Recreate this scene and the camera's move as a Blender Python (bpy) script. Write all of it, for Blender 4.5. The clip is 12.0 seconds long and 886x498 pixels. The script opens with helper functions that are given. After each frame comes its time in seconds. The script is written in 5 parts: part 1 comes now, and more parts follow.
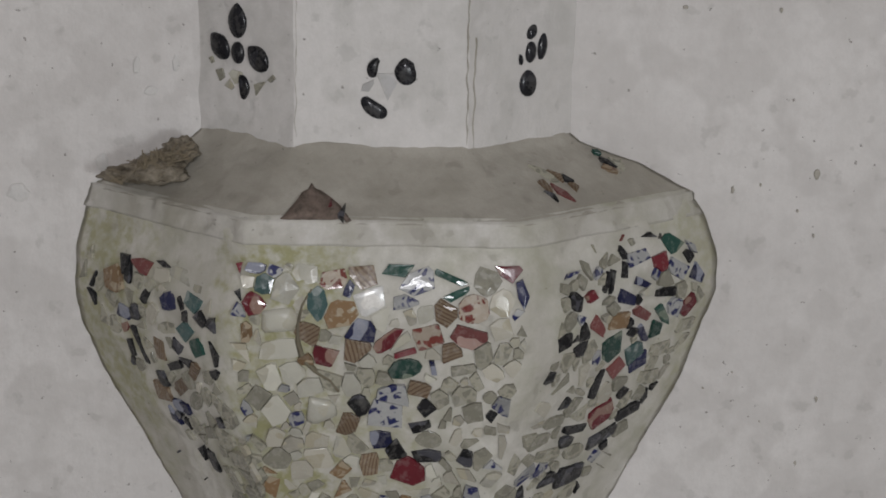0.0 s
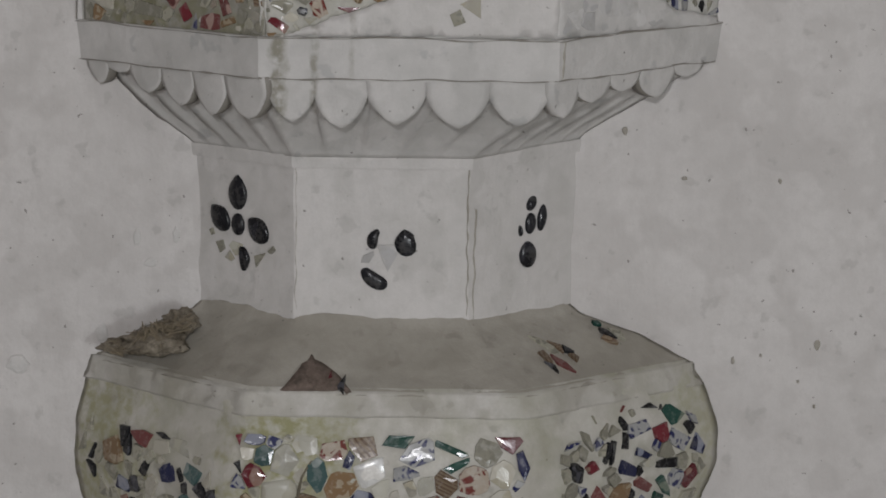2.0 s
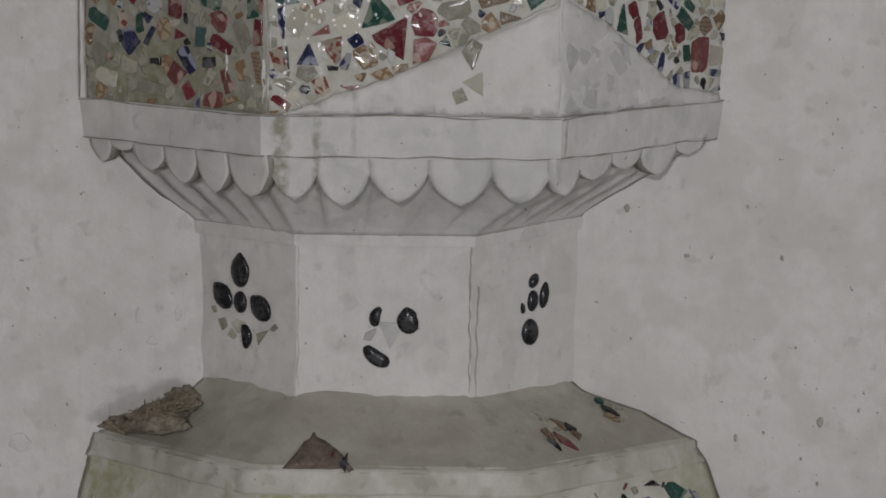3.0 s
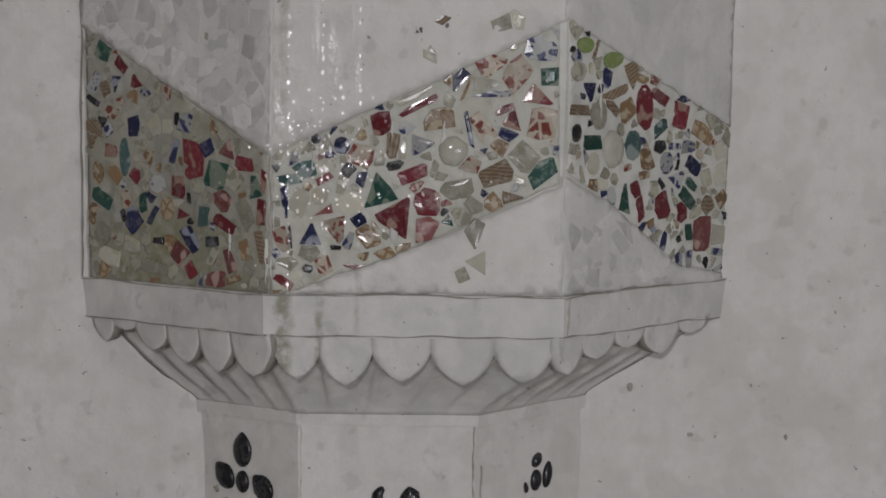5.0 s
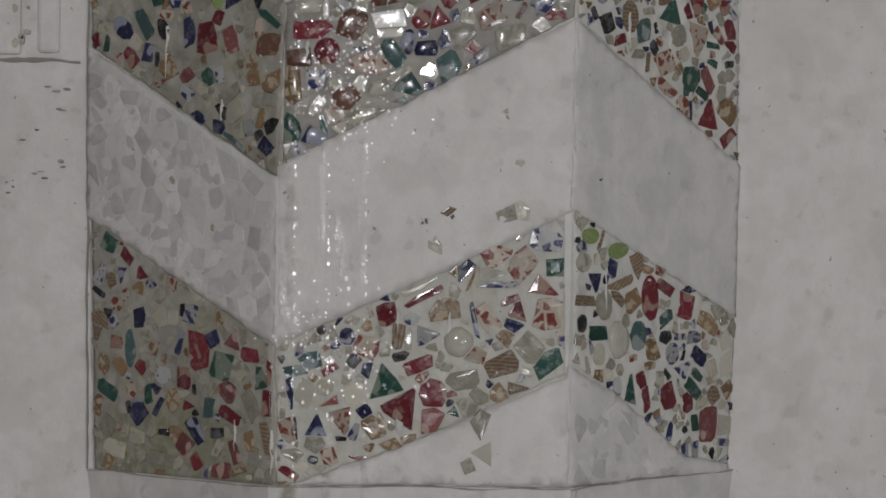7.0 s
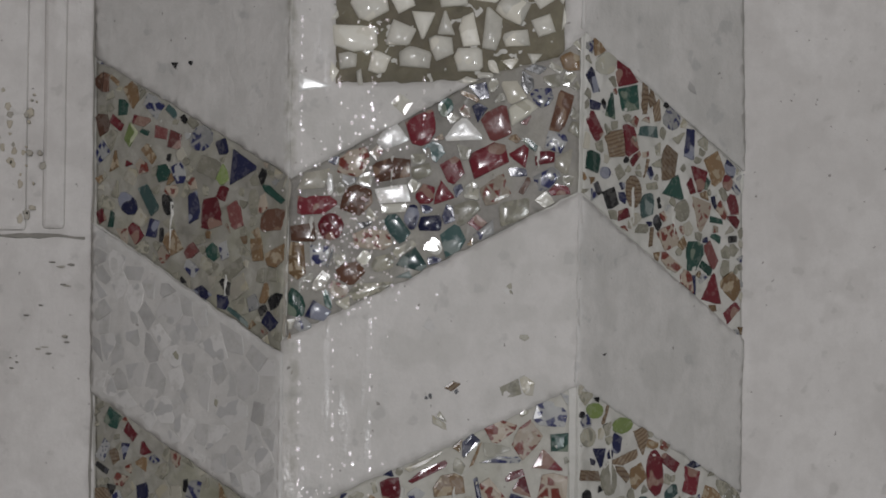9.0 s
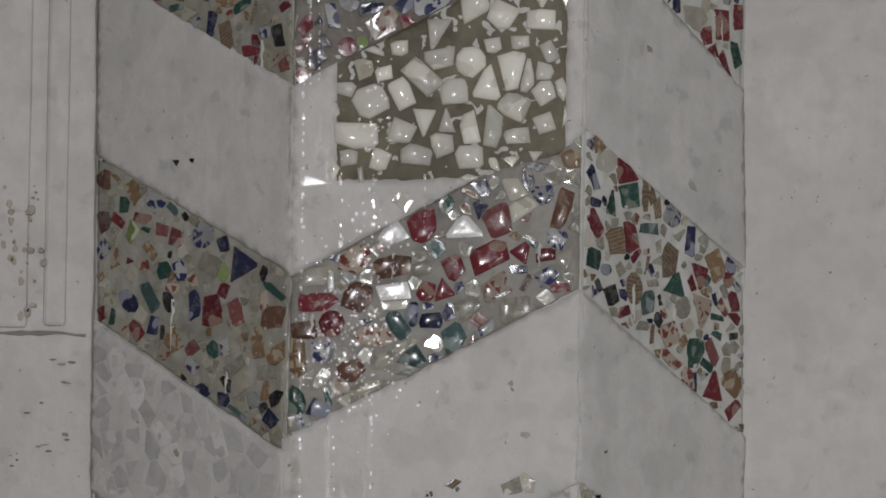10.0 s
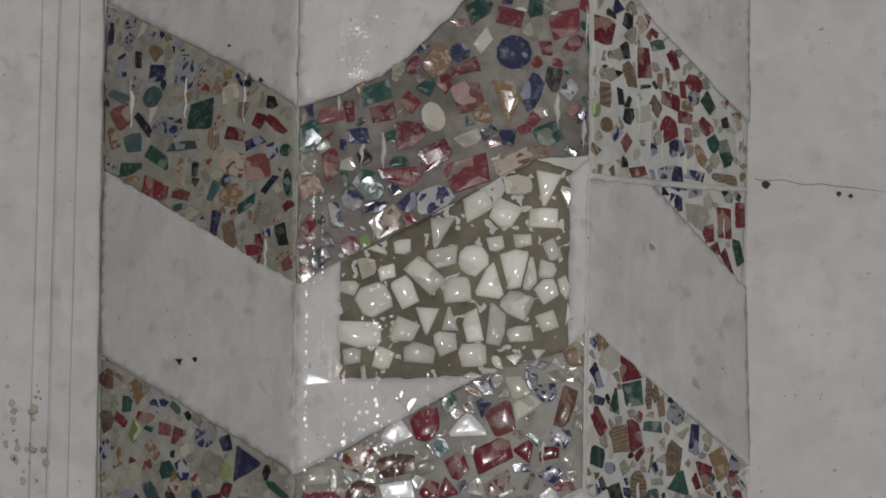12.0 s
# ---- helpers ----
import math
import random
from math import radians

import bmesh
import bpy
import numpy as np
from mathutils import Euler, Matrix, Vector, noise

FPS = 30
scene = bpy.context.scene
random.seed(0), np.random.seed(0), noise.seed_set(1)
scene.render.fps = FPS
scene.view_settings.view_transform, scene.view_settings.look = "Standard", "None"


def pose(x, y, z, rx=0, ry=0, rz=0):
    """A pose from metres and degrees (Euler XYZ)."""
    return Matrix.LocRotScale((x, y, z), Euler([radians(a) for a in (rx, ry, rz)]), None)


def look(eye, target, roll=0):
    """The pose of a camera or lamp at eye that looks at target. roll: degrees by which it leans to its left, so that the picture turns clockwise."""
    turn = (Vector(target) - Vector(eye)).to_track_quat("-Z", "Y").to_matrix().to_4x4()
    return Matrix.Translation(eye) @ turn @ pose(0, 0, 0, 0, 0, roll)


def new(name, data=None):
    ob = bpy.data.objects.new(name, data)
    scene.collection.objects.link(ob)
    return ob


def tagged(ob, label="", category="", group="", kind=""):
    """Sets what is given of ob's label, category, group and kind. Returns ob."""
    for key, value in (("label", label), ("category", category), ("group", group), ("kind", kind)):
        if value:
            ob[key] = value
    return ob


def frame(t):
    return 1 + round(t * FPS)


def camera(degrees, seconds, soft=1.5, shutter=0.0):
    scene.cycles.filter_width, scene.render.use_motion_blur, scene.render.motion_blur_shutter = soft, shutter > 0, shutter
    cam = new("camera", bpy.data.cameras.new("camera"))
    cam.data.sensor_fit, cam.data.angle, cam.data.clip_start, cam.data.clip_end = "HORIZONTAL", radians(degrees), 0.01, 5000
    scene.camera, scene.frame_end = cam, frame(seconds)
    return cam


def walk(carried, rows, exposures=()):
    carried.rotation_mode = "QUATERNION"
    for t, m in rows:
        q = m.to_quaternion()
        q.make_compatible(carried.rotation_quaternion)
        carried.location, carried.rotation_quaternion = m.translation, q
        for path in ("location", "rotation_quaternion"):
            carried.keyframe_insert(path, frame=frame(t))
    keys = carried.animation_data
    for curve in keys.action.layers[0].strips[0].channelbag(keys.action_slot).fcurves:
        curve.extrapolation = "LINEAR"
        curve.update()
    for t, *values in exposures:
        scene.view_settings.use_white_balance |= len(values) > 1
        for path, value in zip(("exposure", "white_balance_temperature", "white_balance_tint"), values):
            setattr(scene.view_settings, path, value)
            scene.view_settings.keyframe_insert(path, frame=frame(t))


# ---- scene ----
from mathutils.geometry import delaunay_2d_cdt

# The camera stands still and tilts upwards along the pillar.
cam = camera(17.822, 12.0, soft=1.8)
EYE = (0.0, -2.885, 1.6)
ROWS = [
    (0.0, -0.064, -12.879, -0.811),
    (0.5, -0.071, -12.035, -0.790),
    (1.0, -0.071, -11.133, -0.764),
    (1.5, -0.097, -10.293, -0.735),
    (2.0, -0.080, -9.410, -0.732),
    (2.5, -0.063, -8.645, -0.724),
    (3.0, -0.043, -7.839, -0.670),
    (5.0, 0.003, -4.211, -0.599),
    (5.5, -0.000, -3.331, -0.600),
    (6.0, 0.009, -2.255, -0.533),
    (6.5, 0.093, -1.218, -0.529),
    (7.0, 0.110, -0.344, -0.503),
    (9.0, 0.189, 3.201, -0.425),
    (9.5, 0.207, 4.204, -0.393),
    (10.0, 0.208, 5.171, -0.401),
    (10.5, 0.230, 6.208, -0.350),
    (11.0, 0.277, 7.180, -0.353),
    (11.5, 0.289, 8.102, -0.331),
    (12.0, 0.284, 9.191, -0.283),
]
walk(cam, [(t, pose(*EYE, 90 + pitch, roll, yaw)) for t, yaw, pitch, roll in ROWS],
     [(0.0, 0.25), (1.0, 0.16), (2.5, 0.03), (5.0, -0.02), (7.0, -0.07), (11.0, -0.10), (12.0, -0.04)])

# ---- light: a lamp behind the camera, an added fill, and the pale room's bounce ----
world = bpy.data.worlds.new("room_air")
world.use_nodes = True
world.node_tree.nodes["Background"].inputs["Color"].default_value = (0.9, 0.95, 1.0, 1)
world.node_tree.nodes["Background"].inputs["Strength"].default_value = 0.02
scene.world = world


def lamp(name, place, target, size, watts, colour):
    data = bpy.data.lights.new(name, "AREA")
    data.shape, data.size, data.energy, data.color = "DISK", size, watts, colour
    ob = new(name, data)
    ob.matrix_world = look(place, target)
    return ob


lamp("lamp", (-0.23, -5.0, 2.28), (-0.03, 0.0, 1.0), 0.13, 65, (0.965, 0.962, 1.0))
# Added fill with no known source; brightens the lower wall and right side.
lamp("fill_light", (1.7, -5.1, 1.2), (0.0, 0.0, 0.9), 0.8, 54, (0.92, 0.965, 1.0))


# ---- materials ----
class Mat:
    """A node material under construction."""

    def __init__(self, name, rough=0.8, spec=0.5):
        self.m = bpy.data.materials.new(name)
        self.m.use_nodes = True
        self.t = self.m.node_tree
        self.b = self.t.nodes["Principled BSDF"]
        self.b.inputs["Roughness"].default_value = rough
        self.b.inputs["Specular IOR Level"].default_value = spec
        self.coord = self.t.nodes.new("ShaderNodeTexCoord")
        self.at = self.coord.outputs["Object"]
        self.bumped = None

    def node(self, kind, **values):
        n = self.t.nodes.new(kind)
        for key, value in values.items():
            n.inputs[key.replace("_", " ")].default_value = value
        return n

    def link(self, a, b):
        self.t.links.new(a, b)

    def place(self, scale):
        n = self.node("ShaderNodeMapping", Scale=scale)
        self.link(self.at, n.inputs["Vector"])
        return n.outputs["Vector"]

    def noise(self, scale, detail=4.0, rough=0.55, stretch=None):
        n = self.node("ShaderNodeTexNoise", Scale=scale, Detail=detail, Roughness=rough)
        self.link(self.place(stretch) if stretch else self.at, n.inputs["Vector"])
        return n.outputs["Fac"]

    def cells(self, scale, feature="F1"):
        n = self.t.nodes.new("ShaderNodeTexVoronoi")
        n.feature = feature
        n.inputs["Scale"].default_value = scale
        self.link(self.at, n.inputs["Vector"])
        return n.outputs["Color"] if feature == "F1" else n.outputs["Distance"]

    def wave(self, scale, distort=2.0, stretch=None):
        n = self.node("ShaderNodeTexWave", Scale=scale, Distortion=distort, Detail=1.0)
        self.link(self.place(stretch) if stretch else self.at, n.inputs["Vector"])
        return n.outputs["Fac"]

    def span(self, fac, low, high, to_low=0.0, to_high=1.0):
        n = self.node("ShaderNodeMapRange")
        self.link(fac, n.inputs["Value"])
        for key, v in zip(("From Min", "From Max", "To Min", "To Max"), (low, high, to_low, to_high)):
            n.inputs[key].default_value = v
        return n.outputs["Result"]

    def mix(self, fac, a, b, blend="MIX"):
        n = self.t.nodes.new("ShaderNodeMix")
        n.data_type, n.blend_type = "RGBA", blend
        ins = [s for s in n.inputs if s.enabled]
        for s, v in zip(ins, (fac, a, b)):
            if hasattr(v, "is_output"):
                self.link(v, s)
            else:
                s.default_value = (*v, 1) if isinstance(v, tuple) else v
        return [s for s in n.outputs if s.enabled][0]

    def math(self, op, a, b):
        n = self.t.nodes.new("ShaderNodeMath")
        n.operation = op
        for s, v in zip(n.inputs, (a, b)):
            if hasattr(v, "is_output"):
                self.link(v, s)
            else:
                s.default_value = v
        return n.outputs[0]

    def xyz(self):
        n = self.t.nodes.new("ShaderNodeSeparateXYZ")
        self.link(self.at, n.inputs[0])
        return n.outputs

    def random(self):
        return self.t.nodes.new("ShaderNodeObjectInfo").outputs["Random"]

    def colour(self, out):
        if isinstance(out, tuple):
            self.b.inputs["Base Color"].default_value = (*out, 1)
        else:
            self.link(out, self.b.inputs["Base Color"])

    def bump(self, height, strength, distance):
        n = self.node("ShaderNodeBump", Strength=strength, Distance=distance)
        self.link(height, n.inputs["Height"])
        if self.bumped:
            self.link(self.bumped, n.inputs["Normal"])
        self.bumped = n.outputs["Normal"]
        self.link(self.bumped, self.b.inputs["Normal"])


def plaster(name, base, dirt, stain, dirt_amount=0.35, moss=0.0, wet=None, runs=(), run_colour=(0.17, 0.155, 0.10)):
    """Old limewashed plaster: brushed, blotched and flaked; wet: water runs down one side of it."""
    k = Mat(name, 0.62, 0.35)
    blotch = k.span(k.noise(7.0, 5.0, 0.6), 0.40, 0.72, 0.0, dirt_amount)
    out = k.mix(blotch, base, dirt)
    streak = k.span(k.noise(9.0, 4.0, 0.6, (4.0, 4.0, 0.5)), 0.48, 0.78, 0.0, 0.30)
    out = k.mix(streak, out, dirt)
    flakes = k.span(k.noise(38.0, 3.0, 0.5), 0.63, 0.68, 0.0, 0.38)
    patches = k.span(k.noise(19.0, 2.0, 0.45), 0.53, 0.60, 0.0, 0.44)
    cloud = k.span(k.noise(48.0, 4.0, 0.6), 0.42, 0.66, 0.0, 0.40)
    out = k.mix(cloud, out, dirt)
    out = k.mix(patches, out, dirt)
    out = k.mix(flakes, out, stain)
    specks = k.span(k.noise(120.0, 2.0, 0.5), 0.735, 0.765, 0.0, 0.75)
    out = k.mix(specks, out, (0.13, 0.115, 0.10))
    grain = k.noise(420.0, 3.0, 0.6)
    out = k.mix(k.span(grain, 0.3, 0.7, 0.0, 0.22), out, dirt)
    if moss:
        green = k.span(k.noise(13.0, 5.0, 0.65), 0.46, 0.66, 0.0, moss)
        out = k.mix(green, out, (0.25, 0.25, 0.15))
    for x, half, top, bottom, amount in runs:
        px, _, pz = k.xyz()
        off = k.math("ABSOLUTE", k.math("ADD", k.math("SUBTRACT", px, x), k.math("MULTIPLY", k.math("SUBTRACT", k.noise(45.0, 3.0), 0.5), half * 2.2)), 0.0)
        track = k.math("MULTIPLY", k.span(off, half * 0.3, half, amount, 0.0), k.math("MULTIPLY", k.span(pz, top, top + 0.02, 1.0, 0.0), k.span(pz, bottom, bottom + 0.03)))
        out = k.mix(k.math("MULTIPLY", track, k.span(k.noise(70.0, 3.0), 0.35, 0.6)), out, run_colour)
    k.colour(out)
    k.bump(k.noise(26.0, 4.0, 0.6), 0.5, 0.006)
    k.bump(k.noise(60.0, 4.0, 0.65, (1.0, 1.0, 0.35)), 0.22, 0.003)
    k.bump(flakes, 0.25, -0.001)
    k.bump(grain, 0.2, 0.0008)
    if wet:
        side = k.xyz()[0]
        wobble = k.math("ADD", side, k.math("MULTIPLY", k.math("SUBTRACT", k.noise(14.0, 3.0), 0.5), 0.05))
        run = k.math("MULTIPLY", k.span(wobble, wet[0] - 0.01, wet[0] + 0.01), k.span(wobble, wet[1] - 0.01, wet[1] + 0.02, 1.0, 0.0))
        run = k.math("MULTIPLY", run, k.span(k.noise(75.0, 3.0, 0.5, (1.0, 1.0, 0.12)), 0.56, 0.66))
        k.link(k.span(run, 0.0, 1.0, 0.62, 0.20), k.b.inputs["Roughness"])
        k.bump(k.math("MULTIPLY", run, k.noise(260.0, 2.0, 0.5)), 0.35, 0.0012)
    return k.m


WHITE = (0.60, 0.575, 0.555)
RUNS = ((-0.160, 0.010, 1.36, 1.235, 0.75), (-0.124, 0.005, 1.36, 1.24, 0.6), (-0.085, 0.004, 1.36, 1.29, 0.35), (-0.163, 0.008, 1.72, 1.48, 0.35), (-0.168, 0.008, 2.04, 1.83, 0.4))
plaster_white = plaster("limewash_plaster", WHITE, (0.46, 0.445, 0.42), (0.34, 0.33, 0.32), 0.45, wet=(-0.175, -0.075), runs=RUNS)
plaster_neck = plaster("neck_plaster", WHITE, (0.46, 0.445, 0.42), (0.36, 0.35, 0.33), 0.35)
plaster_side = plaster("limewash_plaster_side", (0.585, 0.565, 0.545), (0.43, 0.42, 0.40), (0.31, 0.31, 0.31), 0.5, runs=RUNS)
plaster_wall = plaster("wall_plaster", (0.60, 0.575, 0.555), (0.46, 0.435, 0.415), (0.36, 0.345, 0.325), 0.55)
plaster_grey = plaster("bare_mortar", (0.40, 0.375, 0.33), (0.27, 0.25, 0.21), (0.22, 0.20, 0.17), 0.8)
plaster_vase = plaster("mossy_plaster", (0.60, 0.58, 0.535), (0.38, 0.36, 0.31), (0.25, 0.235, 0.20), 1.0, moss=0.42, runs=((-0.150, 0.085, 0.94, 0.50, 0.95), (-0.05, 0.05, 0.80, 0.5, 0.6), (-0.36, 0.08, 0.94, 0.5, 0.7), (0.29, 0.05, 0.94, 0.5, 0.4)), run_colour=(0.27, 0.26, 0.13))
joint = plaster("joint_mortar", (0.60, 0.585, 0.555), (0.43, 0.42, 0.385), (0.27, 0.26, 0.235), 0.7, moss=0.12)
joint_damp = plaster("damp_joint_mortar", (0.54, 0.525, 0.485), (0.36, 0.345, 0.30), (0.24, 0.225, 0.19), 0.8, moss=0.2, wet=(-0.175, -0.09))
joint_brown = plaster("brown_joint_mortar", (0.30, 0.275, 0.245), (0.085, 0.07, 0.055), (0.07, 0.058, 0.045), 1.0, wet=(-0.175, -0.10))
joint_wet = plaster("wet_joint_mortar", (0.36, 0.34, 0.31), (0.17, 0.16, 0.145), (0.12, 0.11, 0.095), 1.0, moss=0.15, wet=(-0.185, 0.02))
joint_dark = plaster("dark_joint_mortar", (0.19, 0.165, 0.115), (0.075, 0.062, 0.042), (0.05, 0.04, 0.028), 1.0, moss=0.2)
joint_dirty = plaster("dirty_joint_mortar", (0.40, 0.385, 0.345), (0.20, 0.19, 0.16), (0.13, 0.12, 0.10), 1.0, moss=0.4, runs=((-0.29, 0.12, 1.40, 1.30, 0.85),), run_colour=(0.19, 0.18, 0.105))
plaster_lip = plaster("lip_plaster", (0.56, 0.54, 0.51), (0.34, 0.32, 0.27), (0.25, 0.235, 0.20), 0.9, moss=0.2)
floor_stone = plaster("floor_stone", (0.42, 0.40, 0.37), (0.33, 0.31, 0.28), (0.25, 0.24, 0.22), 0.6)


def glaze(name, base, other=None, pattern="", rough=0.16, worn=0.26):
    """Glazed china: a colour that shifts from shard to shard, a painted pattern in some, worn and limed edges."""
    k = Mat(name, rough, 0.33)
    spin = k.t.nodes.new("ShaderNodeVectorRotate")
    spin.inputs["Axis"].default_value = (0.35, 1.0, 0.1)
    k.link(k.at, spin.inputs["Vector"])
    k.link(k.math("MULTIPLY", k.random(), 6.28), spin.inputs["Angle"])
    k.at = spin.outputs["Vector"]
    lighter = tuple(min(1.0, c * 1.15 + 0.008) for c in base)
    darker = tuple(c * 0.55 for c in base)
    out = k.mix(k.random(), darker, lighter)
    out = k.mix(k.span(k.noise(55.0, 3.0), 0.35, 0.65, 0.0, 0.4), out, base)
    if pattern == "stripes":
        f = k.span(k.wave(85.0, 3.2, (1.0, 1.0, 0.5)), 0.56, 0.74, 0.0, 0.6)
        out = k.mix(f, out, other)
    elif pattern == "flowers":
        f = k.span(k.noise(95.0, 2.0, 0.4), 0.49, 0.53)
        g = k.span(k.cells(60.0, "DISTANCE_TO_EDGE"), 0.05, 0.11)
        out = k.mix(k.math("MULTIPLY", f, g), out, other)
    elif pattern == "lines":
        f = k.span(k.wave(75.0, 5.0), 0.62, 0.72)
        out = k.mix(f, out, other)
    elif pattern == "patch":
        out = k.mix(k.span(k.noise(42.0, 1.0, 0.4), 0.60, 0.62), out, other)
    film = k.span(k.noise(85.0, 5.0, 0.72), 0.50, 0.72, 0.0, worn)
    out = k.mix(film, out, (0.34, 0.325, 0.295))
    k.colour(out)
    k.link(k.span(film, 0.0, worn, rough, 0.7), k.b.inputs["Roughness"])
    k.bump(k.noise(45.0, 2.0), 0.05, 0.002)
    return k.m


CREAM = (0.42, 0.395, 0.33)
GLAZE = {
    "r": glaze("maroon_glaze", (0.14, 0.017, 0.025), (0.24, 0.15, 0.12), "patch"),
    "k": glaze("rose_glaze", (0.17, 0.055, 0.052), (0.34, 0.23, 0.20), "patch"),
    "g": glaze("green_glaze", (0.016, 0.06, 0.046), (0.15, 0.18, 0.14), "patch"),
    "l": glaze("lime_glaze", (0.19, 0.25, 0.085), (0.42, 0.44, 0.30), "patch"),
    "t": glaze("teal_glaze", (0.05, 0.095, 0.092), (0.20, 0.235, 0.225), "patch"),
    "b": glaze("navy_glaze", (0.014, 0.017, 0.058), (0.22, 0.23, 0.28), "patch"),
    "B": glaze("blue_painted_china", (0.33, 0.33, 0.325), (0.022, 0.026, 0.09), "flowers"),
    "c": glaze("cream_china", CREAM, (0.36, 0.33, 0.25), "patch"),
    "G": glaze("grey_green_china", (0.31, 0.295, 0.235), (0.205, 0.195, 0.155), "flowers", worn=0.5),
    "o": glaze("ochre_glaze", (0.20, 0.125, 0.065), (0.33, 0.27, 0.19), "flowers"),
    "s": glaze("brown_striped_china", (0.22, 0.165, 0.11), (0.07, 0.03, 0.018), "stripes"),
    "m": glaze("brown_glaze", (0.105, 0.05, 0.032), (0.20, 0.13, 0.09), "patch"),
    "p": glaze("red_painted_china", (0.36, 0.305, 0.245), (0.15, 0.035, 0.027), "flowers"),
    "w": glaze("white_china", (0.50, 0.485, 0.415), (0.40, 0.38, 0.31), "patch", 0.10, 0.4),
    "W": glaze("thick_white_china", (0.74, 0.715, 0.64), (0.66, 0.63, 0.55), "patch", 0.10, 0.16),
    "n": glaze("black_glaze", (0.012, 0.012, 0.014), (0.06, 0.06, 0.07), "patch", 0.2, 0.25),
    "x": glaze("limewashed_shard", (0.54, 0.525, 0.51), (0.43, 0.42, 0.415), "patch", 0.6, 0.6),
    "S": glaze("glint_white_china", (0.74, 0.73, 0.70), (0.66, 0.64, 0.60), "patch", 0.24, 0.05),
}
# Lamp glint on these chips, partly painted: very pale base, full specular.
GLAZE["S"].node_tree.nodes["Principled BSDF"].inputs["Specular IOR Level"].default_value = 1.0
obsidian = glaze("black_petal_glaze", (0.010, 0.010, 0.013), (0.02, 0.02, 0.025), "patch", 0.22, 0.16)
water = Mat("water", 0.02, 0.5)
clear, shine, both = (water.t.nodes.new("ShaderNode" + n) for n in ("BsdfTransparent", "BsdfAnisotropic", "AddShader"))
shine.inputs["Roughness"].default_value = 0.08
shine.inputs["Color"].default_value = (0.30, 0.29, 0.32, 1)
water.link(clear.outputs[0], both.inputs[0])
water.link(shine.outputs[0], both.inputs[1])
water.link(both.outputs[0], water.t.nodes["Material Output"].inputs["Surface"])
# Shade inside the wall's small holes, put into a near-black colour.
hole_shade = Mat("painted_hole", 0.9)
hole_shade.colour(hole_shade.mix(hole_shade.noise(90.0), (0.02, 0.018, 0.015), (0.06, 0.05, 0.04)))


# ---- building helpers ----
def part(name, bm, material, parent=None, label="", smooth=False):
    """Links a bmesh as one mesh object under a thing."""
    bmesh.ops.recalc_face_normals(bm, faces=bm.faces)
    for face in bm.faces:
        face.smooth = smooth or face.smooth
    me = bpy.data.meshes.new(name)
    bm.to_mesh(me)
    bm.free()
    me.materials.append(material.m if isinstance(material, Mat) else material)
    ob = new(name, me)
    if parent:
        ob.parent = parent
    return tagged(ob, label)


def thing(name, place, label, category, group="", kind=""):
    ob = new(name)
    ob.location = place
    return tagged(ob, label, category, group, kind)


def box(low, high, bevel=0.0):
    bm = bmesh.new()
    bmesh.ops.create_cube(bm, size=1.0)
    for v in bm.verts:
        v.co = Vector([(a + b) / 2 + c * (b - a) for a, b, c in zip(low, high, v.co)])
    if bevel:
        bmesh.ops.bevel(bm, geom=bm.edges, offset=bevel, segments=2, affect="EDGES", profile=0.5)
    return bm


WALL_Y = 0.18


class Profile:
    """A half-octagonal pillar against the wall: rows of z, front y, and x of the wall edge, the two front corners and the other wall edge; rise: how far it climbs towards that last edge."""

    def __init__(self, rows, rise=0.0):
        self.rows, self.rise = sorted(rows), rise

    def at(self, z):
        rows = self.rows
        if z <= rows[0][0]:
            return rows[0][1:]
        for a, b in zip(rows, rows[1:]):
            if z <= b[0]:
                f = (z - a[0]) / (b[0] - a[0])
                return [p + (q - p) * f for p, q in zip(a[1:], b[1:])]
        return rows[-1][1:]

    def corners(self, z):
        y, wl, fl, fr, wr = self.at(z)
        return [Vector((wl, WALL_Y, z)), Vector((fl, y, z)), Vector((fr, y, z)), Vector((wr, WALL_Y, z + self.rise))]

    def point(self, face, s, z):
        """The place s metres along the face from its middle at height z; face 0, 1, 2."""
        c = self.corners(z)
        a, b = c[face], c[face + 1]
        return (a + b) / 2 + (b - a).normalized() * s

    def normal(self, face, s, z):
        du = self.point(face, s + 0.005, z) - self.point(face, s - 0.005, z)
        dz = self.point(face, s, z + 0.005) - self.point(face, s, z - 0.005)
        return du.cross(dz).normalized()


